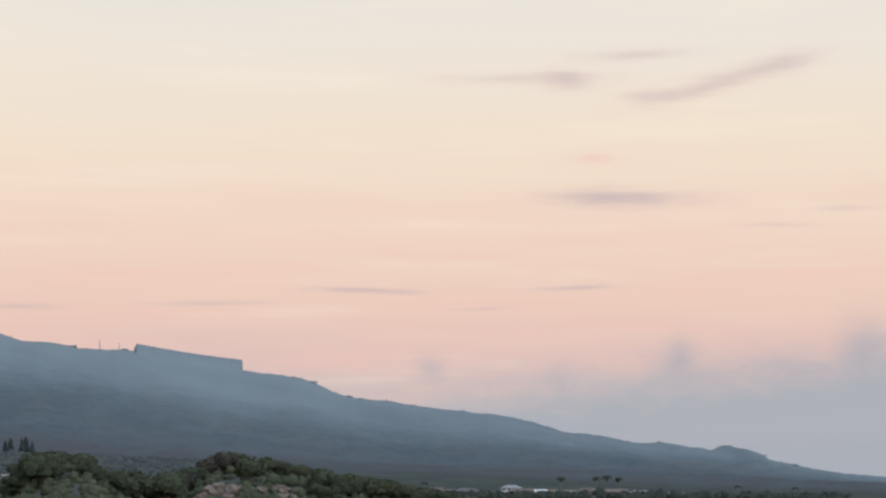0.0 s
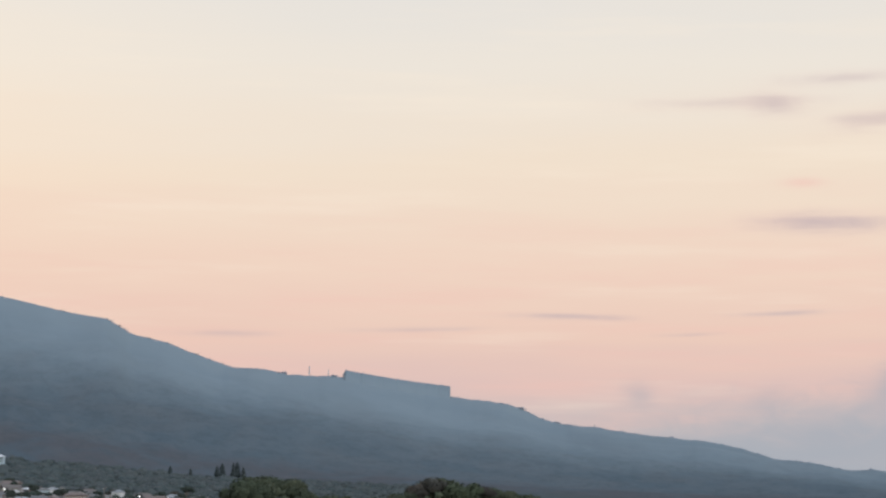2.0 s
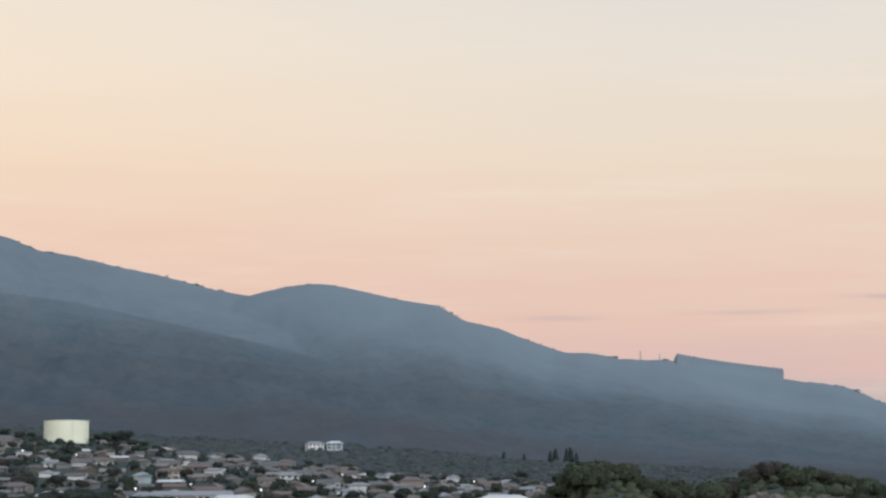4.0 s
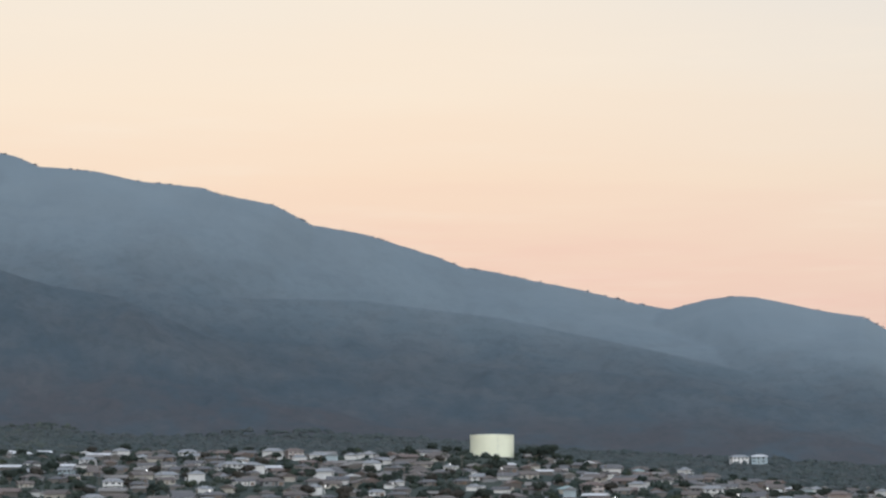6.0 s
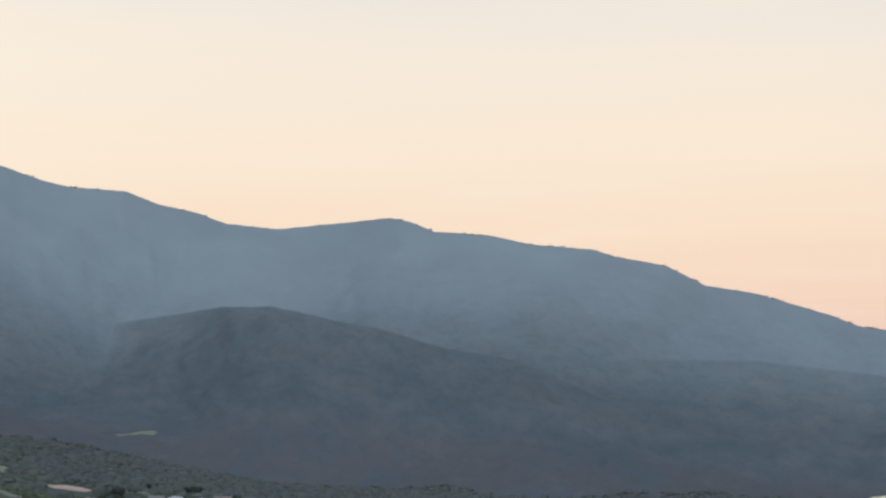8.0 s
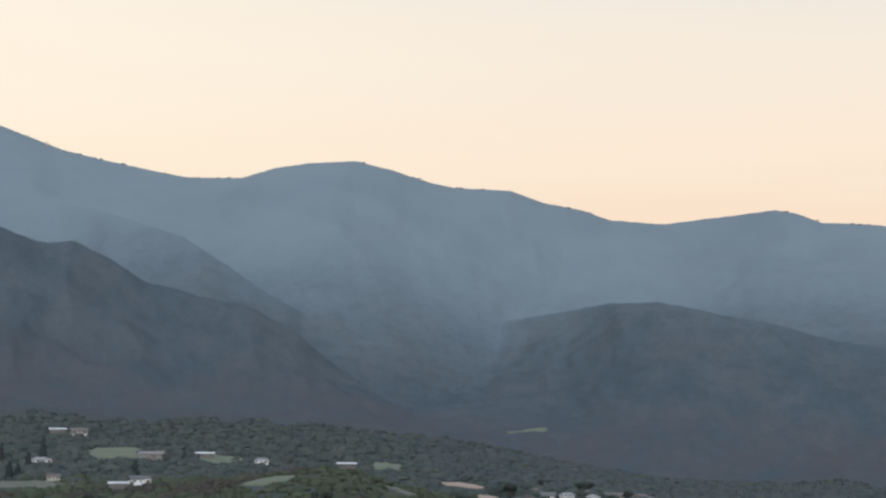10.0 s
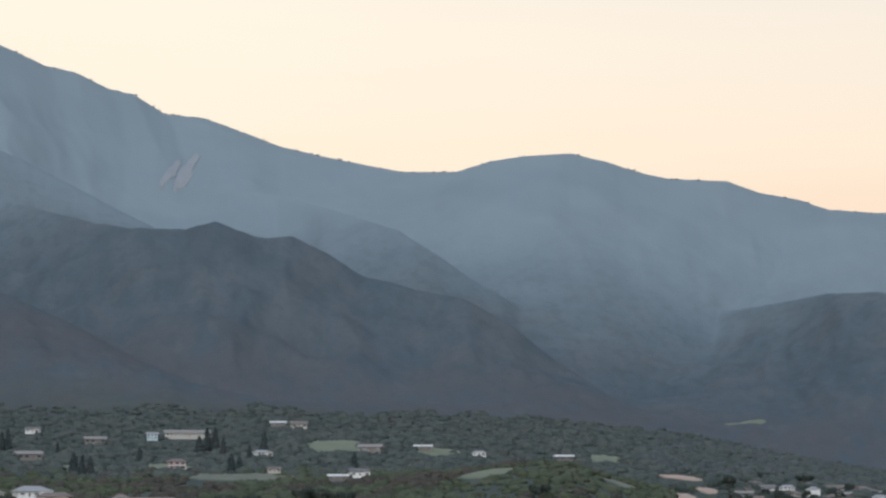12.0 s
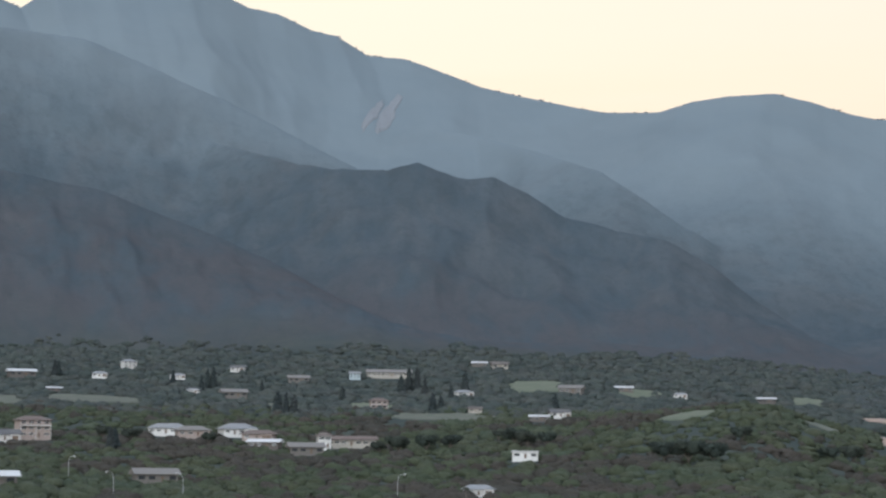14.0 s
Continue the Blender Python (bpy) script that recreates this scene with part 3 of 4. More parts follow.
def palm_tree(seed, height):
    rng = random.Random(seed)
    e = tagged(new("palm_tree"), "slender dark coconut palm among the house roofs", "palm tree", "palms by the houses")
    bm = bmesh.new()
    lean = rng.uniform(-0.7, 0.7)
    top = Vector((lean, 0.2, height))
    tube(bm, [(0, 0, -1), (lean * 0.3, 0.05, height * 0.5), tuple(top)], [0.26, 0.18, 0.14], 7)
    part("trunk", bm, M_BARK, e)
    bm = bmesh.new()
    for k in range(20):
        t = 6.283 * k / 20 + rng.uniform(-0.1, 0.1)
        rise, reach = rng.uniform(-0.4, 1.3), rng.uniform(2.4, 3.3)
        d = Vector((math.cos(t), math.sin(t), 0))
        side = Vector((-d.y, d.x, 0))
        prev = None
        for j in range(6):
            u = j / 5
            p = top + d * reach * u + Vector((0, 0, rise * u * 1.6 - 2.3 * u * u))
            w = 0.5 * (1 - u) ** 0.5 * min(1, 0.35 + u * 3) + 0.02
            ring = (bm.verts.new(p + side * w - Vector((0, 0, w * 0.6))), bm.verts.new(p), bm.verts.new(p - side * w - Vector((0, 0, w * 0.6))))
            if prev:
                bm.faces.new((prev[0], prev[1], ring[1], ring[0]))
                bm.faces.new((prev[1], prev[2], ring[2], ring[1]))
            prev = ring
    part("frond_crown", bm, M_PALM, e)
    return e


def stuff_trees(name, label, category, spots, mat, sprays, size, seed, seg=8, ring=5, sit=0.28):
    """Many uncountable crowns in one mesh, each a lumpy mass with loose sprays: (bearing, distance, width, height)."""
    rng = np.random.RandomState(seed)
    a, r, w, h = (np.array(c, float) for c in zip(*spots))
    z = land(a, r)
    cx, cy = -r * np.sin(np.radians(a)), r * np.cos(np.radians(a))
    n, k = len(a), sprays
    th, ph = np.linspace(0, 2 * np.pi, seg, endpoint=False), np.linspace(0.1, 2.6, ring)
    d = np.stack([(np.sin(ph)[:, None] * np.cos(th)).ravel(), (np.sin(ph)[:, None] * np.sin(th)).ravel(), np.repeat(np.cos(ph), seg)], -1)
    p1, p2, p3 = (rng.random((n, 1)) * 6.28 for _ in range(3))
    bulge = lambda v: 0.9 + 0.13 * np.sin(v[..., 0] * 9.0 + p3 * 3) * np.cos(v[..., 1] * 8.0 + p1 * 2 + v[..., 2] * 6) + 0.16 * np.sin(v[..., 0] * 4.1 + p1) * np.cos(v[..., 1] * 3.7 + p2) + 0.14 * np.sin(v[..., 2] * 5.3 + v[..., 0] * 3 + p3)
    m = bulge(d[None]) + rng.uniform(-0.2, 0.2, (n, seg * ring))
    long = 0.8 + 0.5 * rng.random((n, 1))
    place = lambda v, q: np.stack([cx[:, None] + v[..., 0] * q * w[:, None] * 0.5 * long, cy[:, None] + v[..., 1] * q * w[:, None] * 0.5, z[:, None] + h[:, None] * (sit + 0.70 * v[..., 2] * q)], -1)
    core = place(d[None], m).reshape(-1, 3)
    i, j = np.meshgrid(np.arange(ring - 1), np.arange(seg), indexing="ij")
    one = np.stack([i * seg + j, (i + 1) * seg + j, (i + 1) * seg + (j + 1) % seg, i * seg + (j + 1) % seg], -1).reshape(-1, 4)
    faces = (one[None] + (np.arange(n) * seg * ring)[:, None, None]).reshape(-1, 4)
    caps = (np.arange(seg)[None] + (np.arange(n) * seg * ring)[:, None])
    e = rng.normal(size=(n, k, 3))
    e /= np.linalg.norm(e, axis=2, keepdims=True)
    e[..., 2] = np.where(e[..., 2] < -0.3, -e[..., 2], e[..., 2])
    p = place(e, bulge(e) * (0.95 + 0.2 * rng.random((n, k)))).reshape(-1, 3)
    u = rng.normal(size=p.shape)
    u /= np.linalg.norm(u, axis=1, keepdims=True)
    v = np.cross(u, rng.normal(size=p.shape))
    v /= np.linalg.norm(v, axis=1, keepdims=True)
    s = (size * (0.6 + 0.8 * rng.random(n * k)))[:, None]
    loose = np.stack([p + u * s, p + v * s * 0.75, p - u * s, p - v * s * 0.75], 1).reshape(-1, 3)
    verts = np.concatenate([core, loose])
    leaf = np.arange(len(loose)).reshape(-1, 4) + len(core)
    loops = np.concatenate([faces.ravel(), leaf.ravel(), caps.ravel()]).astype(np.int32)
    q4, total = len(faces) + len(leaf), len(faces) + len(leaf) + n
    starts = np.concatenate([np.arange(q4) * 4, q4 * 4 + np.arange(n) * seg]).astype(np.int32)
    me = bpy.data.meshes.new(name)
    me.vertices.add(len(verts))
    me.vertices.foreach_set("co", verts.ravel())
    me.loops.add(len(loops))
    me.loops.foreach_set("vertex_index", loops)
    me.polygons.add(total)
    me.polygons.foreach_set("loop_start", starts)
    me.update(calc_edges=True)
    me.shade_smooth()
    me.materials.append(mat)
    return tagged(new(name, me), label, category, kind="stuff")


# ---------------------------------------------------------------- houses
def gable_roof(bm, w, d, z0, rise, over, hip=0.0, thick=0.22):
    """A pitched roof over a w x d plan; hip: how far the ridge is drawn in at both ends."""
    x, y = w / 2 + over, d / 2 + over
    low = [bm.verts.new(p) for p in ((-x, -y, z0 - thick), (x, -y, z0 - thick), (x, y, z0 - thick), (-x, y, z0 - thick))]
    eave = [bm.verts.new(p) for p in ((-x, -y, z0), (x, -y, z0), (x, y, z0), (-x, y, z0))]
    r0, r1 = bm.verts.new((-x + hip, 0, z0 + rise)), bm.verts.new((x - hip, 0, z0 + rise))
    bm.faces.new(low[::-1])
    for k in range(4):
        bm.faces.new((low[k], low[(k + 1) % 4], eave[(k + 1) % 4], eave[k]))
    bm.faces.new((eave[0], eave[1], r1, r0))
    bm.faces.new((eave[2], eave[3], r0, r1))
    bm.faces.new((eave[1], eave[2], r1))
    bm.faces.new((eave[3], eave[0], r0))


def house(label, w, d, storeys, wall, roof, hip, rise, porch=False, wing=0.0, panes=False, flat=False):
    """A house whose front faces -y."""
    e = tagged(new("house"), label, "house", "houses of the town")
    h = 2.7 * storeys
    bm = bmesh.new()
    box(bm, -w / 2, w / 2, -d / 2, d / 2, -2.0, h)
    if wing:
        box(bm, w / 2 - wing, w / 2 - 0.4, -d / 2 - 3.4, -d / 2 + 0.3, -2.0, 2.9)
    part("wall", bm, wall, e)
    bm = bmesh.new()
    if flat:
        box(bm, -w / 2 - 0.5, w / 2 + 0.5, -d / 2 - 0.5, d / 2 + 0.5, h + 0.01, h + 0.4)
        box(bm, -w / 2 - 0.5, w / 2 + 0.5, -d / 2 - 0.5, -d / 2 - 0.2, h + 0.41, h + 0.7)
    else:
        gable_roof(bm, w, d, h + 0.24, rise, 1.1, hip)
    part("roof", bm, roof, e)
    if wing:
        bm = bmesh.new()
        gable_roof(bm, wing - 0.4, 3.7, 3.13, 0.9, 0.4, 1.2)
        bmesh.ops.translate(bm, verts=bm.verts, vec=(w / 2 - wing / 2 - 0.2, -d / 2 - 1.6, 0))
        part("wing_roof", bm, roof, e)
    span = w - (wing or 0)
    n = max(2, int(span / 3.4))
    for s in range(storeys):
        for k in range(n):
            x = -w / 2 + span * (k + 0.5) / n
            z = 0.95 + 2.8 * s
            if s == 0 and k == n // 2:
                bm = bmesh.new()
                box(bm, x - 0.5, x + 0.5, -d / 2 - 0.06, -d / 2 + 0.02, 0.0, 2.1)
                part("door", bm, M_DOOR, e, "dark front door")
                continue
            # windows widened into dark strips that imitate the shade under the eaves
            bm = bmesh.new()
            box(bm, x - 1.15, x + 1.15, -d / 2 - 0.05, -d / 2 + 0.02, z, z + 1.25)
            win = part("window", bm, M_TRIM if panes else M_GLASS, e)
            if panes:
                for q in (-0.56, 0.56):
                    bm = bmesh.new()
                    box(bm, x + q - 0.48, x + q + 0.48, -d / 2 - 0.075, -d / 2 - 0.052, z + 0.08, z + 1.17)
                    part("pane", bm, M_GLASS, win, "dark glass")
    if wing:
        # a dark panel is painted where an open carport would be in shade
        bm = bmesh.new()
        box(bm, w / 2 - wing + 0.6, w / 2 - 1.0, -d / 2 - 3.46, -d / 2 - 3.38, -0.2, 2.2)
        part("garage_door", bm, M_DOOR, e, "dark panel imitating the shade of an open carport")
    if porch:
        zf = 2.8 * (storeys - 1)
        bm = bmesh.new()
        box(bm, -w / 2, w / 2 - wing, -d / 2 - 2.0, -d / 2 - 0.07, zf - 0.1, zf + 0.1)
        part("balcony_floor", bm, M_TRIM, e)
        bm = bmesh.new()
        box(bm, -w / 2, w / 2 - wing, -d / 2 - 2.0, -d / 2 - 1.92, zf + 0.11, zf + 1.0)
        part("balustrade", bm, wall, e)
        for k in range(3):
            bm = bmesh.new()
            x = -w / 2 + 0.15 + (span - 0.3) * k / 2
            box(bm, x - 0.1, x + 0.1, -d / 2 - 1.9, -d / 2 - 1.7, -2.0, zf - 0.11)
            part("post", bm, M_TRIM, e)
    return e


def put_thing(ob, a, r, turn=0.0, scale=1.0, up=0.0):
    m = Matrix.Translation(spot(a, r, up)) @ pose(0, 0, 0, 0, 0, a + turn) @ Matrix.Scale(scale, 4)
    return copy_thing(ob, m)


def joined_houses(placed):
    """The far houses, past those that can be told apart, as one mesh: (model, pose)."""
    bm, mats = bmesh.new(), []
    me = bpy.data.meshes.new("far_houses")
    for model, m in placed:
        for o in model.children:
            mat = o.data.materials[0]
            if mat not in mats:
                mats.append(mat)
                me.materials.append(mat)
            k, n = mats.index(mat), len(bm.verts)
            verts = [bm.verts.new(m @ v.co) for v in o.data.vertices]
            for p in o.data.polygons:
                f = bm.faces.new([verts[i] for i in p.vertices])
                f.material_index = k
    bm.to_mesh(me)
    bm.free()
    tagged(new("far_houses", me), "far rows of low houses with brown and grey roofs", "houses", kind="stuff")


def retire(models):
    """Take the pattern models away once their copies stand."""
    for ob in models:
        for o in (*ob.children_recursive, ob):
            bpy.data.objects.remove(o)


# ---------------------------------------------------------------- the tank above the town
def water_tank(a, r):
    e = tagged(new("water_tank"), "pale yellow cylindrical water tank above the houses", "water tank")
    R, h, n = 15.3, 12.6, 64
    bm = bmesh.new()
    tube(bm, [(0, 0, -6), (0, 0, h)], [R, R], n)
    part("shell", bm, M_TANK, e)
    bm = bmesh.new()
    tube(bm, [(0, 0, h + 0.02), (0, 0, h + 0.35), (0, 0, h + 0.75)], [R + 0.2, R + 0.2, R * 0.3], n)
    part("roof", bm, M_TANK, e, "shallow cone roof with a small overhang")
    for k in range(6):
        bm = bmesh.new()
        t = 6.283 * k / 6 + 0.2
        box(bm, -0.04, 0.04, -0.025, 0.0, -2, h - 0.1)
        bmesh.ops.transform(bm, matrix=pose(R * math.sin(t), -R * math.cos(t), 0, 0, 0, math.degrees(t)), verts=bm.verts)
        part("seam", bm, M_TANK, e)
    bm = bmesh.new()
    for q in (-0.25, 0.25):
        tube(bm, [(4 + q, -R + 0.3, -2), (4 + q, -R + 0.3, h + 0.9)], [0.04, 0.04], 5)
    part("ladder", bm, M_METAL, e, "thin steel ladder")
    e.matrix_world = Matrix.Translation(spot(a, r, 0.3)) @ pose(0, 0, 0, 0, 0, a)


def street_lamp(lit):
    e = tagged(new("street_lamp"), "grey metal street lamp with a curved arm" + (", lit" if lit else ""), "street lamp", "street lamps")
    bm = bmesh.new()
    tube(bm, [(0, 0, -1), (0, 0, 6.5), (0.25, 0, 7.8), (0.9, 0, 8.6), (1.9, 0, 8.8)], [0.11, 0.09, 0.08, 0.07, 0.06], 7)
    part("pole", bm, M_METAL, e)
    bm = bmesh.new()
    tube(bm, [(1.85, 0, 8.8), (2.2, 0, 8.84), (2.8, 0, 8.78)], [0.1, 0.22, 0.12], 8)
    head = part("lamp_head", bm, M_METAL, e)
    bm = bmesh.new()
    bmesh.ops.create_uvsphere(bm, u_segments=12, v_segments=8, radius=0.42 if lit else 0.2)
    bmesh.ops.translate(bm, verts=bm.verts, vec=(2.4, 0, 8.6 - (0.35 if lit else 0.1)))
    part("globe", bm, M_LAMP if lit else M_TRIM, head, "glowing white globe" if lit else "milky globe")
    return e


def utility_pole():
    e = tagged(new("utility_pole"), "weathered wooden utility pole with two crossarms", "utility pole", "utility poles in the town")
    bm = bmesh.new()
    tube(bm, [(0, 0, -1), (0, 0, 11.5)], [0.17, 0.12], 7)
    part("pole", bm, M_WOOD, e)
    for z in (10.2, 11.0):
        bm = bmesh.new()
        box(bm, -1.2, 1.2, -0.26, -0.16, z - 0.07, z + 0.07)
        arm = part("crossarm", bm, M_WOOD, e)
        for x in (-1.0, 0.0, 1.0):
            bm = bmesh.new()
            tube(bm, [(x, -0.21, z + 0.07), (x, -0.21, z + 0.3)], [0.06, 0.04], 6)
            part("insulator", bm, M_TRIM, arm)
    return e


def lattice_mast(height, a, r):
    e = tagged(new("radio_mast"), "thin steel lattice radio mast on the ridge", "radio mast", "masts on the ridge")
    legs = [(1.0 * math.cos(t), 1.0 * math.sin(t)) for t in (0.5, 2.6, 4.7)]
    for x, y in legs:
        bm = bmesh.new()
        tube(bm, [(x, y, -2), (x * 0.6, y * 0.6, height)], [0.4, 0.3], 5)
        part("leg", bm, M_METAL, e)
    bm = bmesh.new()
    n = int(height / 2)
    for k in range(n):
        z0, z1 = height * k / n, height * (k + 1) / n
        for (x0, y0), (x1, y1) in zip(legs, legs[1:] + legs[:1]):
            f0, f1 = 1 - 0.4 * k / n, 1 - 0.4 * (k + 1) / n
            tube(bm, [(x0 * f0, y0 * f0, z0), (x1 * f1, y1 * f1, z1)], [0.2, 0.2], 4)
    part("bracing", bm, M_METAL, e)
    bm = bmesh.new()
    tube(bm, [(0.7, -0.8, height * 0.75), (0.7, -1.2, height * 0.75)], [0.7, 0.9], 12)
    part("dish", bm, M_TRIM, e, "small white dish")
    e.matrix_world = Matrix.Translation(spot(a, r))


def drape(name, label, category, a0, r0, wa, wr, mat, seed, up=0.5, tilt=0.0, thick=0.0):
    """A patch of ground cover with an uneven edge; wa in degrees, wr in metres."""
    n, m = 40, 10
    t = np.linspace(0, 2 * math.pi, n, endpoint=False)
    edge = 1 + 0.45 * (fbm(np.cos(t) * 2 + seed, np.sin(t) * 2, 1.0, 3, seed) - 0.5) * 2
    rho = np.linspace(0, 1, m)[1:]
    da, dr = (rho[:, None] * (edge * np.cos(t))[None]) * wa, (rho[:, None] * (edge * np.sin(t))[None]) * wr
    A, Rr = a0 + da + tilt * dr / wr * wa, r0 + dr
    A, Rr = np.append(A.ravel(), a0), np.append(Rr.ravel(), r0)
    Z = land(A, Rr) + up - np.append(np.repeat((rho > 0.99) * (up + 1.5), n), 0)
    bm = bmesh.new()
    v = [bm.verts.new((-r * math.sin(radians(a)), r * math.cos(radians(a)), z)) for a, r, z in zip(A, Rr, Z)]
    for i in range(m - 2):
        for k in range(n):
            bm.faces.new((v[i * n + k], v[i * n + (k + 1) % n], v[(i + 1) * n + (k + 1) % n], v[(i + 1) * n + k]))
    for k in range(n):
        bm.faces.new((v[-1], v[(k + 1) % n], v[k]))
    bmesh.ops.recalc_face_normals(bm, faces=bm.faces)
    me = mesh_of(name, bm, mat)
    me.shade_smooth()
    return tagged(new(name, me), label, category, kind="structure")


# ---------------------------------------------------------------- patches of ground
for k, (a0, r0, wa, wr) in enumerate(((55.14, 4420, 0.13, 80), (55.32, 4370, 0.15, 95), (55.24, 4340, 0.10, 60), (55.74, 4330, 0.11, 70), (55.55, 4380, 0.09, 70))):
    drape("landslide_scar", "pale bare landslide scar under the ridge", "bare slope", a0, r0, wa, wr, M_SCAR, 3 + k, 2.5, -1.6)
OPEN = []
for a0, e0, wa, wr, mat in ((44.8, 1.55, 0.55, 45, M_MEADOW), (51.5, 1.9, 0.9, 60, M_MEADOW), (49.0, 1.75, 0.6, 40, M_MEADOW), (55.6, 1.35, 0.8, 35, M_MEADOW), (57.8, 1.3, 0.7, 30, M_FIELD),
                            (62.5, 1.45, 1.6, 45, M_FIELD), (64.8, 1.4, 0.9, 50, M_FIELD), (54.0, 1.1, 1.6, 40, M_FIELD), (44.5, 0.95, 0.5, 30, M_FIELD), (47.8, 1.2, 0.7, 30, M_MEADOW), (16.0, -1.12, 1.6, 45, M_MEADOW), (41.15, 2.62, 0.42, 26, M_MEADOW), (41.6, 2.5, 0.25, 14, M_FIELD)):
    OPEN.append((a0, seen_at(a0, e0) - 14, wa, wr + 16))
    drape("pasture", "light green pasture between trees" if mat is M_MEADOW else "dull green field between trees", "field", a0, seen_at(a0, e0), wa, wr, mat, int(a0 * 7))
for a0, r0, wa, wr in ((42.75, seen_at(42.75, 0.55), 0.30, 80), (42.95, seen_at(42.9, 1.08), 0.55, 22), (42.3, seen_at(42.3, 0.75), 0.3, 25)):
    OPEN.append((a0, r0 - 40, wa * 1.7, wr * 1.5 + 60))
    drape("earth_cut", "bare pinkish earth cut into a scrub hill", "bare earth", a0, r0, wa, wr, M_EARTH, int(a0 * 3), 0.7)

for a0, r0, wa, wr in ((5.95, 780, 0.36, 20), (5.3, 776, 0.3, 16), (3.85, 784, 0.3, 13)):
    OPEN.append((a0, r0 - 8, wa * 1.3, wr * 1.2))
    drape("earth_bank", "bare reddish earth bank under kiawe", "bare earth", a0, r0, wa, wr, M_BANK, int(a0 * 5), 0.5)

# ---------------------------------------------------------------- town
rng = random.Random(11)
water_tank(22.70, 1600)
W, RF = WALLS, ROOFS
models = [
    house("single-storey white house with pale grey hip roof", 14, 9, 1, W[0], RF[0], 4.0, 2.2, wing=5.0),
    house("single-storey cream house with brown gable roof", 13, 9, 1, W[1], RF[2], 0.0, 2.4),
    house("two-storey white house with grey hip roof and balcony", 13, 10, 2, W[0], RF[0], 4.0, 2.3, porch=True),
    house("single-storey tan house with dark grey hip roof", 15, 9, 1, W[4], RF[1], 4.2, 2.2, wing=5.5),
    house("two-storey pink house with terracotta hip roof", 12, 10, 2, W[2], RF[3], 4.0, 2.0, porch=True),
    house("single-storey brown house with white metal roof", 16, 9, 1, W[5], RF[4], 0.0, 1.6),
    house("pale blue two-storey house with pale grey gable roof", 12, 9, 2, W[3], RF[0], 0.0, 2.0),
    house("single-storey grey house with brown hip roof", 14, 10, 1, W[6], RF[2], 4.4, 2.4, wing=5.0),
    house("single-storey tan house with buff gable roof", 15, 9, 1, W[4], RF[6], 0.0, 2.1),
    house("single-storey white house with dark grey gable roof", 14, 8, 1, W[0], RF[1], 0.0, 2.5, wing=4.5),
    house("single-storey cream house with teal hip roof", 13, 9, 1, W[1], RF[5], 4.0, 2.2),
    house("single-storey brown house with terracotta gable roof", 15, 9, 1, W[5], RF[3], 0.0, 2.2),
]
weights = [5, 9, 4, 11, 1, 3, 1, 12, 7, 9, 1, 9]
homes = []
for row in range(17):
    r0 = 1105 + row * 33
    a = 8.2 + rng.random()
    while a < 41.4:
        r = r0 + rng.uniform(-16, 16) + 12 * math.sin(a * 0.9)
        ok = not (abs(a - 22.7) < 1.0 and abs(r - 1600) < 70) and not (a > 36 and r < 1330) and not (14.2 < a < 17.5 and r < 1200)
        if a < 12.5 and r < 1250:
            ok = False
        if ok and rng.random() < (0.86 if a < 34 else 0.6):
            homes.append((r, a, rng.choices(models, weights)[0], rng.choice((0, 0, 90, -90, 180)) + rng.uniform(-25, 25), rng.uniform(0.62, 0.95)))
        a += math.degrees(rng.uniform(13, 22) / r)
homes.sort(key=lambda h: h[0])
for r, a, model, turn, size in homes[:240]:
    put_thing(model, a, r, turn, size)
joined_houses([(model, Matrix.Translation(spot(a, r)) @ pose(0, 0, 0, 0, 0, a + turn) @ Matrix.Scale(size, 4)) for r, a, model, turn, size in homes[240:]])
# the houses by the palms and behind the scrub hillocks
for a, r, k, turn in ((-0.3, 1500, 9, 10), (-1.7, 1480, 2, -15), (-2.3, 1450, 5, 5), (0.9, 1560, 0, 30), (0.2, 1420, 1, -20), (-3.2, 1540, 8, 12), (-4.3, 1420, 11, 8), (-4.9, 1440, 0, -12), (-5.7, 1500, 8, 20),
                      (-6.8, 1560, 3, 0), (-8.3, 1500, 7, 10), (7.0, 1500, 9, 25), (7.5, 1530, 0, -35), (8.2, 1600, 0, 10), (6.5, 1600, 3, 0), (-1.0, 1600, 0, 12), (-2.9, 1610, 5, -8), (1.8, 1610, 8, 0), (-0.6, 1440, 3, 14), (-1.3, 1540, 7, -6), (0.5, 1500, 11, 20), (-2.0, 1380, 1, 4), (-3.6, 1390, 7, -10), (-4.6, 1520, 0, 6), (-2.6, 1520, 11, 16)):
    put_thing(models[k], a, r, turn, 0.82, 0.4)
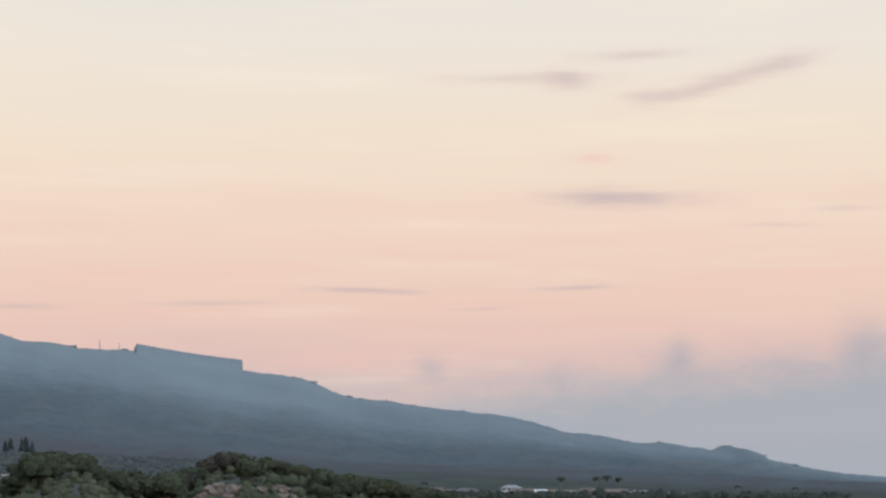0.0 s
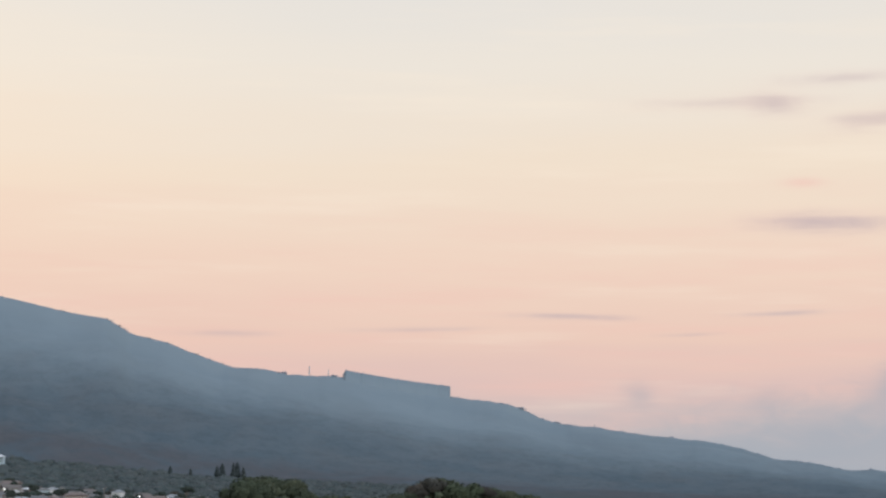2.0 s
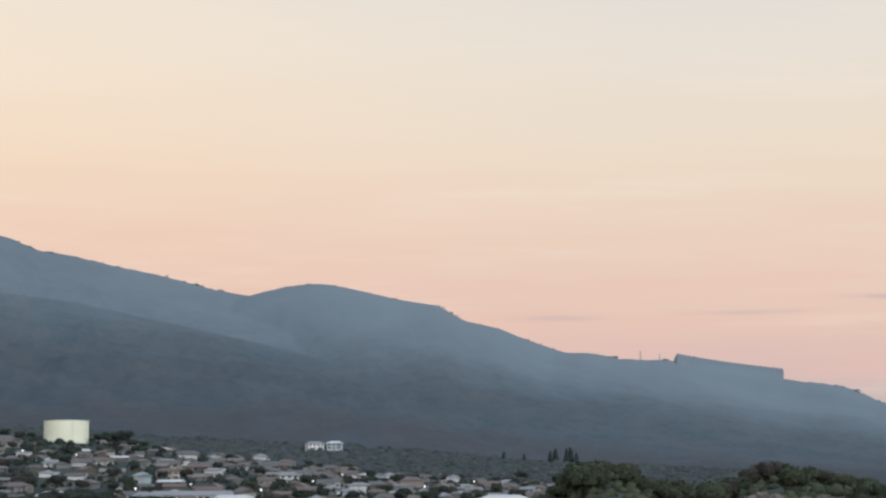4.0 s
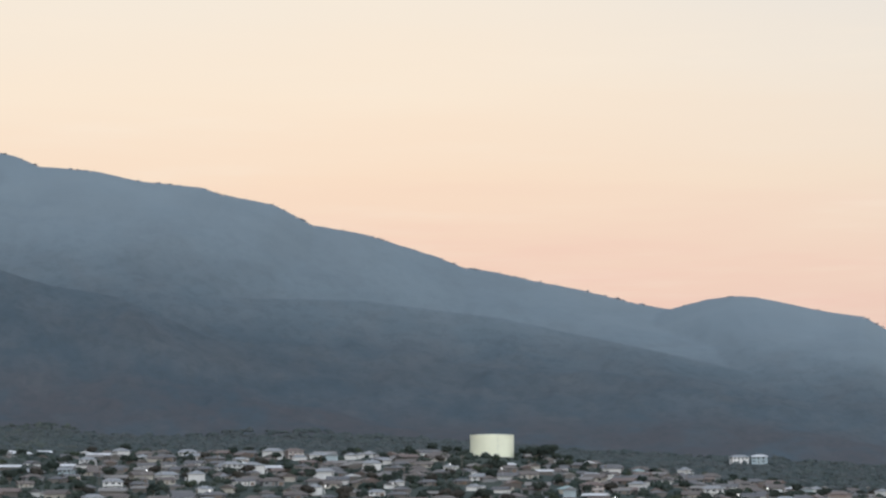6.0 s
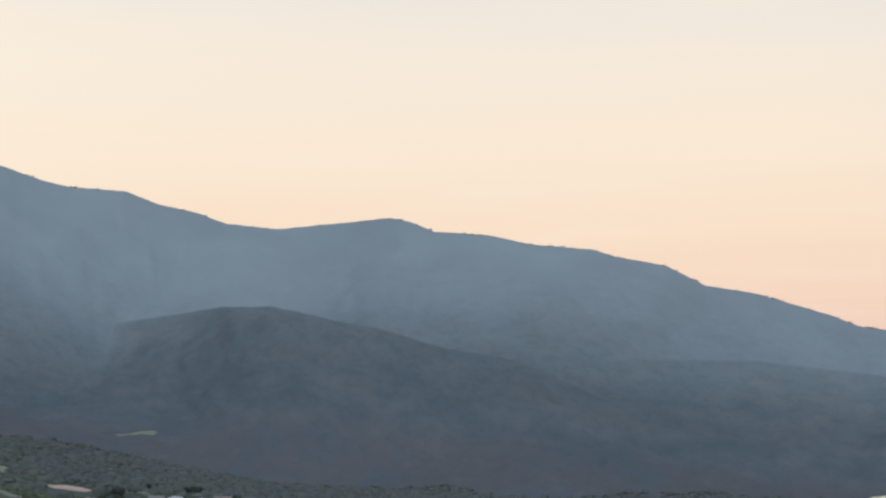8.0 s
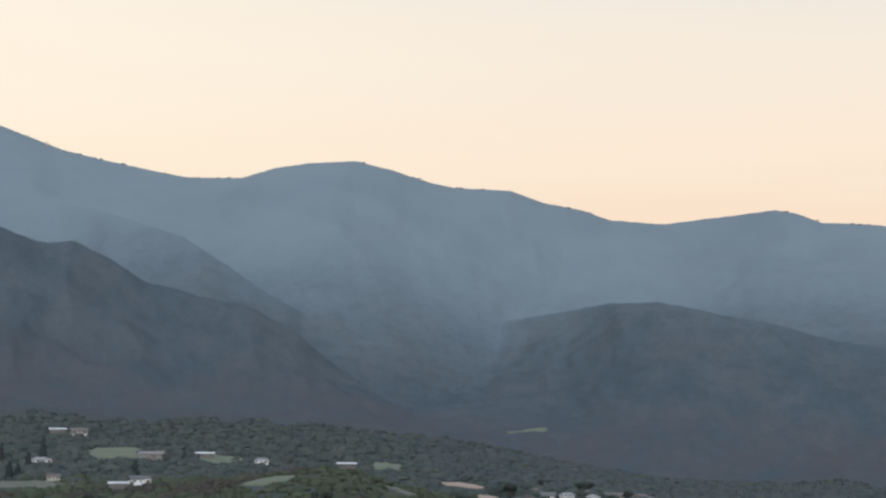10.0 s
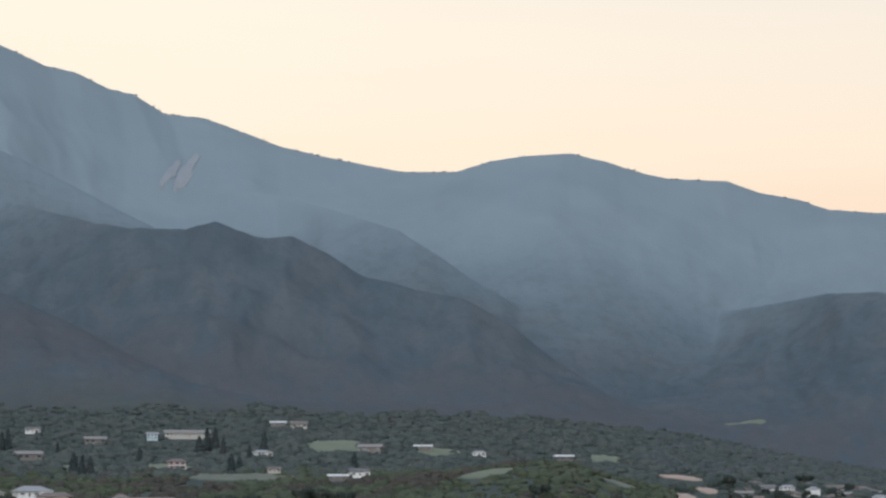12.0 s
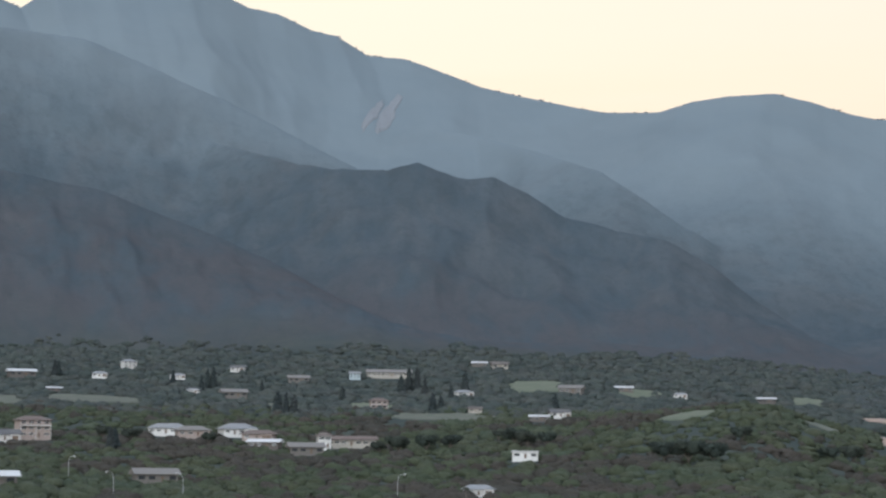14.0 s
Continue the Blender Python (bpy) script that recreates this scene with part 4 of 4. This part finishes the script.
# scattered houses on the rising plain
for a, e, k, turn, s in ((64.2, 1.95, 5, 10, 1.2), (62.3, 1.95, 0, 0, 0.8), (61.6, 2.2, 2, 20, 0.8), (60.4, 1.95, 0, 15, 0.7), (58.9, 2.15, 9, -10, 0.8), (57.4, 1.9, 8, 5, 1.0), (59.0, 1.5, 8, 12, 1.1), (52.4, 2.3, 1, 10, 1.0),
                         (52.9, 2.35, 5, 0, 0.8), (55.4, 1.25, 4, 6, 0.9), (53.3, 1.6, 0, 25, 0.8), (53.0, 1.2, 1, 10, 0.6), (50.6, 1.7, 8, -12, 1.1), (49.3, 1.75, 5, 0, 0.8), (50.9, 1.1, 9, 15, 0.8), (51.4, 1.0, 5, 0, 0.7),
                         (64.6, 0.35, 9, 10, 1.0), (58.2, 0.25, 5, -15, 0.9), (57.2, 0.1, 8, 10, 1.0), (64.9, -0.75, 5, 5, 1.1), (60.9, -0.65, 8, 12, 1.0), (52.9, -0.9, 0, 6, 0.7), (45.8, 1.5, 5, 10, 0.8), (56.0, 2.0, 6, 0, 0.7),
                         (47.9, 1.6, 0, 0, 0.7), (63.4, 1.6, 5, 10, 0.6), (60.0, 1.6, 0, -10, 0.6), (54.6, 1.75, 9, 0, 0.6)):
    put_thing(models[k], a, seen_at(a, e), turn, s, 0.9)
    OPEN.append((a, seen_at(a, e) - 10, 0.4, 18))
retire(models)


def special(model, a, e, turn=0.0, up=1.2):
    OPEN.append((a, seen_at(a, e) - 18, 0.7, 28))
    model.matrix_world = Matrix.Translation(spot(a, seen_at(a, e), up)) @ pose(0, 0, 0, 0, 0, a + turn)


special(house("three-storey pink house with terracotta hip roof and balconies", 15, 11, 3, W[2], RF[3], 4.5, 2.0, porch=True, panes=True), 63.9, 0.42, 14)
special(house("long pale house with grey hip roof on the slope", 18, 10, 1, W[0], RF[0], 4.5, 2.4, panes=True), 60.6, 0.55, -12)
special(house("pink single-storey house with buff hip roof", 16, 10, 1, W[2], RF[6], 4.5, 2.2, panes=True), 60.0, 0.50, 10)
special(house("white house with pale grey hip roof and wide wing", 17, 11, 1, W[0], RF[0], 5.0, 2.8, wing=6.0, panes=True), 58.9, 0.55, 18)
special(house("pink house with terracotta roof beside white house", 16, 10, 1, W[2], RF[3], 4.0, 2.0, wing=6.0, panes=True), 58.35, 0.42, -8)
special(house("large cream villa with pink roof and tower wing", 24, 10, 1, W[1], RF[3], 0.0, 1.8, wing=0, panes=True), 56.1, 0.30, 8)
special(house("square white tower wing of a villa", 6, 7, 2, W[0], RF[3], 3.0, 1.5, panes=True), 56.75, 0.24, 8)
special(house("long low white shed with bright flat roof", 11, 6, 1, W[0], RF[4], 0, 0.5, flat=True), 51.75, 0.02, 4)
special(house("long pale institutional building with buff roof", 34, 12, 1, W[1], RF[6], 0.0, 2.6, panes=True), 55.15, 2.05, 4)
special(house("wide grey-roofed hall in front of the town", 38, 14, 1, W[0], RF[0], 0.0, 2.2), 19.6, -1.18, 5, 2.0)
special(house("wide pale-roofed hall beside dark trees", 24, 14, 1, W[1], RF[4], 5.0, 2.4), 22.8, -1.2, -8, 2.0)
special(house("pale cream-roofed building by the tree belt", 22, 12, 1, W[1], RF[4], 5.0, 2.6), 18.6, -1.28, 12, 1.5)
special(house("low white-roofed building beside a hillock", 24, 12, 1, W[0], RF[4], 6.0, 2.4), 11.9, -1.3, 10, 1.5)
special(house("white villa on the wooded slope behind the town", 15, 9, 2, W[0], RF[0], 4, 2), 16.6, 0.15, 20)
special(house("white house on the wooded slope behind the town", 13, 9, 2, W[3], RF[4], 4, 2), 16.1, 0.16, -10)

# ---------------------------------------------------------------- lamps and poles
lamp, dim, pole = street_lamp(True), street_lamp(False), utility_pole()
for k in range(15):
    put_thing(lamp, 12.5 + k * 1.45 + rng.uniform(-0.5, 0.5), rng.uniform(1130, 1420), rng.uniform(0, 360), 1.0)
for k in range(16):
    put_thing(pole, 10 + k * 1.9 + rng.uniform(-0.6, 0.6), rng.uniform(1150, 1600), rng.uniform(-40, 40), 1.0)
for a, r, turn in ((60.2, 735, 160), (54.9, 745, 20), (61.9, 740, 200), (63.0, 850, 30)):
    put_thing(dim, a, r, turn, 1.0)
retire([lamp, dim, pole])

# ---------------------------------------------------------------- trees
kinds = [
    broad_tree("kiawe_tree", 1, 11, 7.5, M_KIAWE, "spreading olive-green kiawe tree in dry scrub"),
    broad_tree("kiawe_tree", 2, 9, 6.0, M_KIAWE, "low olive-green kiawe tree in dry scrub"),
    broad_tree("shade_tree", 3, 10, 9.0, M_DARK, "dense dark green shade tree"),
    broad_tree("shade_tree", 4, 13, 10.0, M_DARK, "wide dark green shade tree"),
    broad_tree("garden_tree", 5, 6, 5.5, M_GREEN, "small fresh green garden tree between houses"),
    broad_tree("garden_tree", 6, 7, 7.0, M_DARK, "dark green garden tree between houses"),
    broad_tree("dry_tree", 7, 9, 5.5, M_DRY, "brownish half-bare dry tree"),
    pine_tree("pine_tree", 8, 7.0, 16, M_PINE, "tall dark columnar pine on the plain"),
    pine_tree("pine_tree", 9, 9.0, 14, M_PINE, "broad dark pine on the plain"),
]


def tree_at(k, a, r, s, group):
    tagged(put_thing(kinds[k], a, r, rng.uniform(0, 360), s), group=group)


# the two hillocks and their tail: height angle of the tree tops by bearing
TOPS = [(-3, -1.3), (-0.8, -1.2), (0.8, -0.9), (2.4, -0.62), (4.25, -0.28), (5.4, -0.1), (5.9, -0.15), (6.6, -0.45), (7.2, -0.58), (7.9, -0.5), (8.3, -0.3), (8.7, -0.14), (9.3, -0.06), (9.9, -0.12), (10.3, -0.4), (10.7, -0.75), (11.2, -1.2)]


def fit_tree(k, high, a, r, top, lo, hi, group):
    """A tree grown to the height at which its top shows at that angle."""
    need = EYE + r * math.tan(radians(top)) - spot(a, r).z
    tree_at(k, a, r, min(max(need / high, lo), hi), group)


HIGH = [7.5, 6.0, 9.0, 10.0, 5.5, 7.0, 5.5, 17, 14]
for k in range(165):
    a = rng.uniform(-0.5, 10.9)
    r = rng.uniform(780, 900)
    if r < 832 and (abs(a - 5.75) < 1.0 or abs(a - 3.85) < 0.6):
        r += 55
    t = rng.choice((0, 0, 1, 1, 6)) if a < 6.8 else rng.choice((0, 0, 1))
    fit_tree(t, HIGH[t], a, r, float(smooth_line(a, TOPS)) - rng.choice((0.02, 0.1, 0.25, 0.4)), 0.45, 1.6, "kiawe on the hillocks")
# the dark belt in front of the town
BELT = [(12.5, -1.1), (15.0, -1.02), (16.5, -1.1), (18.0, -1.0), (19.5, -0.98), (21.0, -0.85), (22.5, -0.72), (24.5, -0.78), (26.5, -0.82), (27.5, -1.05), (29, -0.95)]
for k in range(64):
    a = 12.5 + 16.5 * (k + rng.random()) / 64
    t = rng.choice((2, 3, 3))
    fit_tree(t, HIGH[t], a, rng.uniform(820, 960), float(smooth_line(a, BELT)) - rng.choice((0.0, 0.05, 0.15)), 0.5, 1.5, "dark tree belt")
# gardens
for k in range(320):
    a = rng.uniform(8.5, 42)
    tree_at(rng.choice((4, 5, 5, 5, 2, 6)), a, rng.uniform(1110, 1680), rng.uniform(0.7, 1.15), "trees among the houses")
for a, r, s in ((21.6, 1590, 1.1), (21.35, 1600, 1.25), (21.1, 1585, 0.9), (21.9, 1605, 0.9), (20.8, 1600, 0.8), (20.5, 1590, 0.65)):
    tree_at(3 if s > 1 else 2, a, r, s, "dark trees beside the tank")
# tall dark pines on the southern plain
for a, e, k, s in ((59.65, 1.7, 7, 1.0), (59.5, 1.7, 7, 1.1), (59.8, 1.65, 7, 0.8), (54.65, 1.7, 7, 1.2), (54.45, 1.7, 7, 1.2), (54.85, 1.65, 8, 1.0), (54.25, 1.6, 7, 0.9), (53.25, 1.65, 7, 1.1), (57.9, 1.15, 8, 1.0),
                   (57.7, 1.1, 7, 0.9), (57.5, 1.1, 8, 0.9), (60.5, 1.8, 7, 0.8), (63.3, 2.0, 7, 0.8), (63.4, 1.95, 7, 0.9), (54.05, 1.2, 8, 0.9), (53.85, 1.2, 8, 0.8), (53.6, 1.45, 7, 0.8), (56.3, 1.5, 8, 0.7),
                   (61.9, 0.15, 8, 0.8), (62.0, 0.1, 7, 0.8), (51.0, 1.3, 8, 0.8), (58.3, 1.6, 7, 0.7), (10.75, -0.12, 8, 0.8), (10.62, -0.15, 8, 1.05), (10.35, -0.15, 7, 0.95), (10.25, -0.13, 8, 1.1), (10.1, -0.15, 8, 0.8), (11.4, -0.12, 8, 0.6), (11.9, -0.1, 8, 0.7)):
    tree_at(k, a, seen_at(a, e), s, "tall pines on the plain")
# big dark trees on the southern plain
for a, e, k, s in ((52.0, 0.35, 3, 1.0), (51.7, 0.32, 3, 0.9), (51.2, 0.3, 2, 1.0), (53.6, 0.25, 3, 0.8), (54.2, 0.2, 3, 0.9), (54.9, 0.15, 3, 0.9), (55.4, 0.1, 2, 0.8), (48.3, 0.0, 3, 1.0), (47.7, -0.05, 3, 1.1), (47.1, -0.05, 3, 1.0),
                   (44.3, 0.0, 3, 0.8), (43.7, 0.0, 3, 0.9), (52.4, 0.5, 2, 0.7), (62.2, 0.4, 2, 0.9), (61.5, 0.35, 3, 0.8), (46.4, 0.5, 3, 0.8), (59.6, 0.3, 2, 0.8)):
    tree_at(k, a, seen_at(a, e), s, "big dark trees on the plain")
retire(kinds)
palm = palm_tree(3, 9.5)
for a, r, s in ((-2.93, 1500, 1.25), (-3.82, 1470, 1.25), (-4.08, 1480, 1.35), (-4.38, 1475, 1.25), (0.45, 1510, 1.0), (-7.3, 1450, 0.95), (-8.7, 1450, 0.95), (23.9, 1500, 0.9), (31.5, 1300, 0.9), (57.0, 700, 0.5), (53.2, 720, 0.6)):
    put_thing(palm, a, r, rng.uniform(0, 360), s, 0.0)
retire([palm])

# scrub and woods nobody could count
far = np.random.RandomState(4)


def scatter(n, a0, a1, r0, r1, w0, w1, tall=0.75, keep=None):
    """Bearings, distances, widths and heights of n clumps, off the open fields."""
    out = []
    for a, u, s in zip(far.uniform(a0, a1, n), far.random(n), far.random(n)):
        r = r0 + (r1 - r0) * u
        if (keep is None or keep(a, r)) and not any(abs(a - fa) < wa * 0.7 and abs(r - fr) < wr * 0.75 for fa, fr, wa, wr in OPEN):
            w = w0 + (w1 - w0) * s * s
            out.append((a, r, w, w * tall * (0.8 + 0.4 * far.random())))
    return out


def on_plain(p, most):
    """Those spots whose ground lies below a height angle."""
    a, r = np.array([q[0] for q in p]), np.array([q[1] for q in p])
    low = np.degrees(np.arctan2(land(a, r) - EYE, r)) < np.interp(a, [x for x, _ in most], [e for _, e in most]) + 0.3 * (vnoise(a * 1.5, r * 0, 8) - 0.5)
    return [q for q, k in zip(p, low) if k]


def tone(p):
    """How green the cover is at each spot: broad belts across the plain, broken up by small patches."""
    a, r = np.array([q[0] for q in p]), np.array([q[1] for q in p])
    return vnoise(a * 0.45, r / 45, 19) * 0.55 + vnoise(a * 2.4, r / 22, 23) * 0.45


plain = scatter(9500, 41, 67, 660, 1450, 3.5, 10, 0.42)
shade = tone(plain)
stuff_trees("scrub", "low olive scrub covering the southern plain", "scrub", [p for p, v in zip(plain, shade) if 0.40 < v <= 0.60], M_KIAWE, 12, 0.34, 1, sit=0.08)
stuff_trees("scrub", "fresh green bushes on the southern plain", "scrub", [p for p, v in zip(plain, shade) if v > 0.60], M_GREEN, 12, 0.34, 2, sit=0.08)
stuff_trees("scrub", "brown dry brush on the southern plain", "scrub", [p for p, v in zip(plain, shade) if v <= 0.40], M_DRY, 12, 0.34, 3, sit=0.08)
stuff_trees("woods", "dull green woods at the foot of the mountains", "woods", on_plain(scatter(11500, 33, 67, 1380, 2300, 5.5, 13, 0.42), ((33, 1.2), (38, 1.7), (41, 2.5), (46, 2.6), (52, 2.75), (60, 2.9), (67, 2.8))), M_PLAIN_WOODS, 6, 0.5, 4, 7, sit=0.02)
stuff_trees("woods", "dull green woods between town and mountain", "woods", on_plain(scatter(8500, 5.5, 44, 1660, 2250, 5.5, 13, 0.42), ((5, 0.1), (15, 0.5), (23, 0.95), (30, 1.2), (38, 1.7), (44, 2.5))), M_WOOD_EDGE, 6, 0.5, 5, 7, sit=0.02)
stuff_trees("hedges", "hedges and shrubs between the town's houses", "shrubs", scatter(5200, -10, 43, 1050, 1690, 2.5, 7, 0.62), M_DARK, 10, 0.35, 6)
stuff_trees("scrub", "scrub undergrowth on the hillocks", "scrub", scatter(1500, -2.5, 11.4, 690, 950, 2.5, 6, 0.6), M_KIAWE, 26, 0.32, 7)
ridge_r = lambda a: float(4330 * (1 + 0.03 * math.sin(a * 0.35 + 4330)) + 40 * (vnoise(np.array(a * 1.1), np.array(4330.0), 3) - 0.5))

lattice_mast(17, 8.50, ridge_r(8.50) - 8)
lattice_mast(11, 8.02, ridge_r(8.02) - 8)


def crest_trees(name, label, spots):
    """Small uneven tree clumps on a far crest: (bearing, distance, width, height)."""
    bm = bmesh.new()
    rnd = random.Random(5)
    for a, r, w, h in spots:
        base = spot(a, r - 4)
        for k in range(3):
            made = bmesh.ops.create_icosphere(bm, subdivisions=1, radius=1.0)["verts"]
            c = base + Vector((rnd.uniform(-0.4, 0.4) * w, rnd.uniform(-2, 2), h * rnd.uniform(0.0, 0.4) - 1.2))
            sx, sz = w * rnd.uniform(0.22, 0.45), h * rnd.uniform(0.3, 0.5)
            for v in made:
                q = v.co * (0.8 + 0.5 * noise.noise(v.co * 2.1 + c * 0.1))
                v.co = c + Vector((q.x * sx, q.y * sx, q.z * sz))
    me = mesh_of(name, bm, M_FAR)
    me.shade_smooth()
    return tagged(new(name, me), label, "trees", kind="stuff")


def skyline(bearings):
    """The distance of the highest ground along each bearing."""
    r = np.arange(3900, 4900, 12.0)
    A, Rr = np.meshgrid(bearings, r, indexing="ij")
    return r[np.argmax((land(A, Rr) - EYE) / Rr, axis=1)]


crest_a = np.sort(far.uniform(-9, 65, 330))
crest_h = 1.0 + 3.2 * vnoise(crest_a * 0.9, crest_a * 0, 12) ** 2 + far.uniform(0, 1.2, len(crest_a))
clumps = [(a, r, w, h) for a, r, w, h in zip(crest_a, skyline(crest_a), far.uniform(7, 18, len(crest_a)), crest_h)]
marked = [(1.42, 4, 9), (-5.35, 8, 7), (-0.5, 8, 7), (9.2, 20, 6), (7.85, 14, 7)]
clumps += [(a, ridge_r(a), w, h) for a, w, h in marked]
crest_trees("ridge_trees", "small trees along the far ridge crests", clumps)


def windbreak():
    """A dense tall row of trees on the crest, ending square."""
    n, m = 220, 11
    bm = bmesh.new()
    rows = []
    for i in range(n):
        u = i / (n - 1)
        a = 4.98 + 2.68 * u
        r = ridge_r(a) - 14
        base = spot(a, r, -7)
        top = EYE + r * math.tan(radians(2.165 + 0.40 * u - 0.03 * math.sin(u * 3.1))) + (1.3 + 3.0 * max(0, u - 0.85)) * noise.noise(Vector((i * 0.21, 3, 0))) + 0.9 * noise.noise(Vector((i * 0.7, 7, 0)))
        top -= 9 * max(0, 1 - (1 - u) / 0.035) ** 2 + 4 * max(0, 1 - u / 0.012) ** 2   # rounded ends
        out = Vector((-math.sin(radians(a)), math.cos(radians(a)), 0))
        rows.append([])
        for k in range(m):
            t = math.pi * k / (m - 1)
            fat = 22 + 2 * noise.noise(Vector((i * 0.09, k * 0.5, 1)))
            front = math.cos(t) > 0   # front drawn out to fit the camera's view, shading like the slope below
            reach, rise = (130, math.sin(t) ** 1.3) if front else (fat, math.sin(t) ** 0.6)
            rows[-1].append(bm.verts.new(base - out * reach * math.cos(t) + Vector((0, 0, (top - base.z) * rise - (42 * math.cos(t) if front else 0)))))
    for q, w in zip(rows, rows[1:]):
        for k in range(m - 1):
            bm.faces.new((q[k], q[k + 1], w[k + 1], w[k]))
    bm.faces.new(rows[0][::-1])
    bm.faces.new(rows[-1])
    bmesh.ops.recalc_face_normals(bm, faces=bm.faces)
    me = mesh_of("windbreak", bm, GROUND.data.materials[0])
    me.shade_smooth()
    tagged(new("windbreak", me), "tall dense windbreak of trees on the ridge", "trees", kind="stuff")


windbreak()

# ---------------------------------------------------------------- rocks on the hillocks
for k, (a, r, s) in enumerate(((5.6, 775, 5.0), (5.1, 770, 4.0), (5.9, 772, 3.2), (4.0, 785, 3.8), (3.6, 790, 3.0), (4.5, 778, 2.6), (6.6, 775, 2.8))):
    bm = bmesh.new()
    bmesh.ops.create_icosphere(bm, subdivisions=3, radius=s)
    for v in bm.verts:
        q = v.co.normalized()
        v.co *= 0.75 + 0.5 * noise.noise(q * 1.7 + Vector((k * 9.1, 0, 0))) + 0.2 * noise.noise(q * 4.5)
        v.co.z *= 0.8
    rock = new("rock_outcrop", mesh_of("rock_outcrop", bm, M_ROCK))
    rock.matrix_world = Matrix.Translation(spot(a, r, s * 0.2))
    tagged(rock, "weathered pinkish rock outcrop under the kiawe", "rock", "rocks on the hillock")
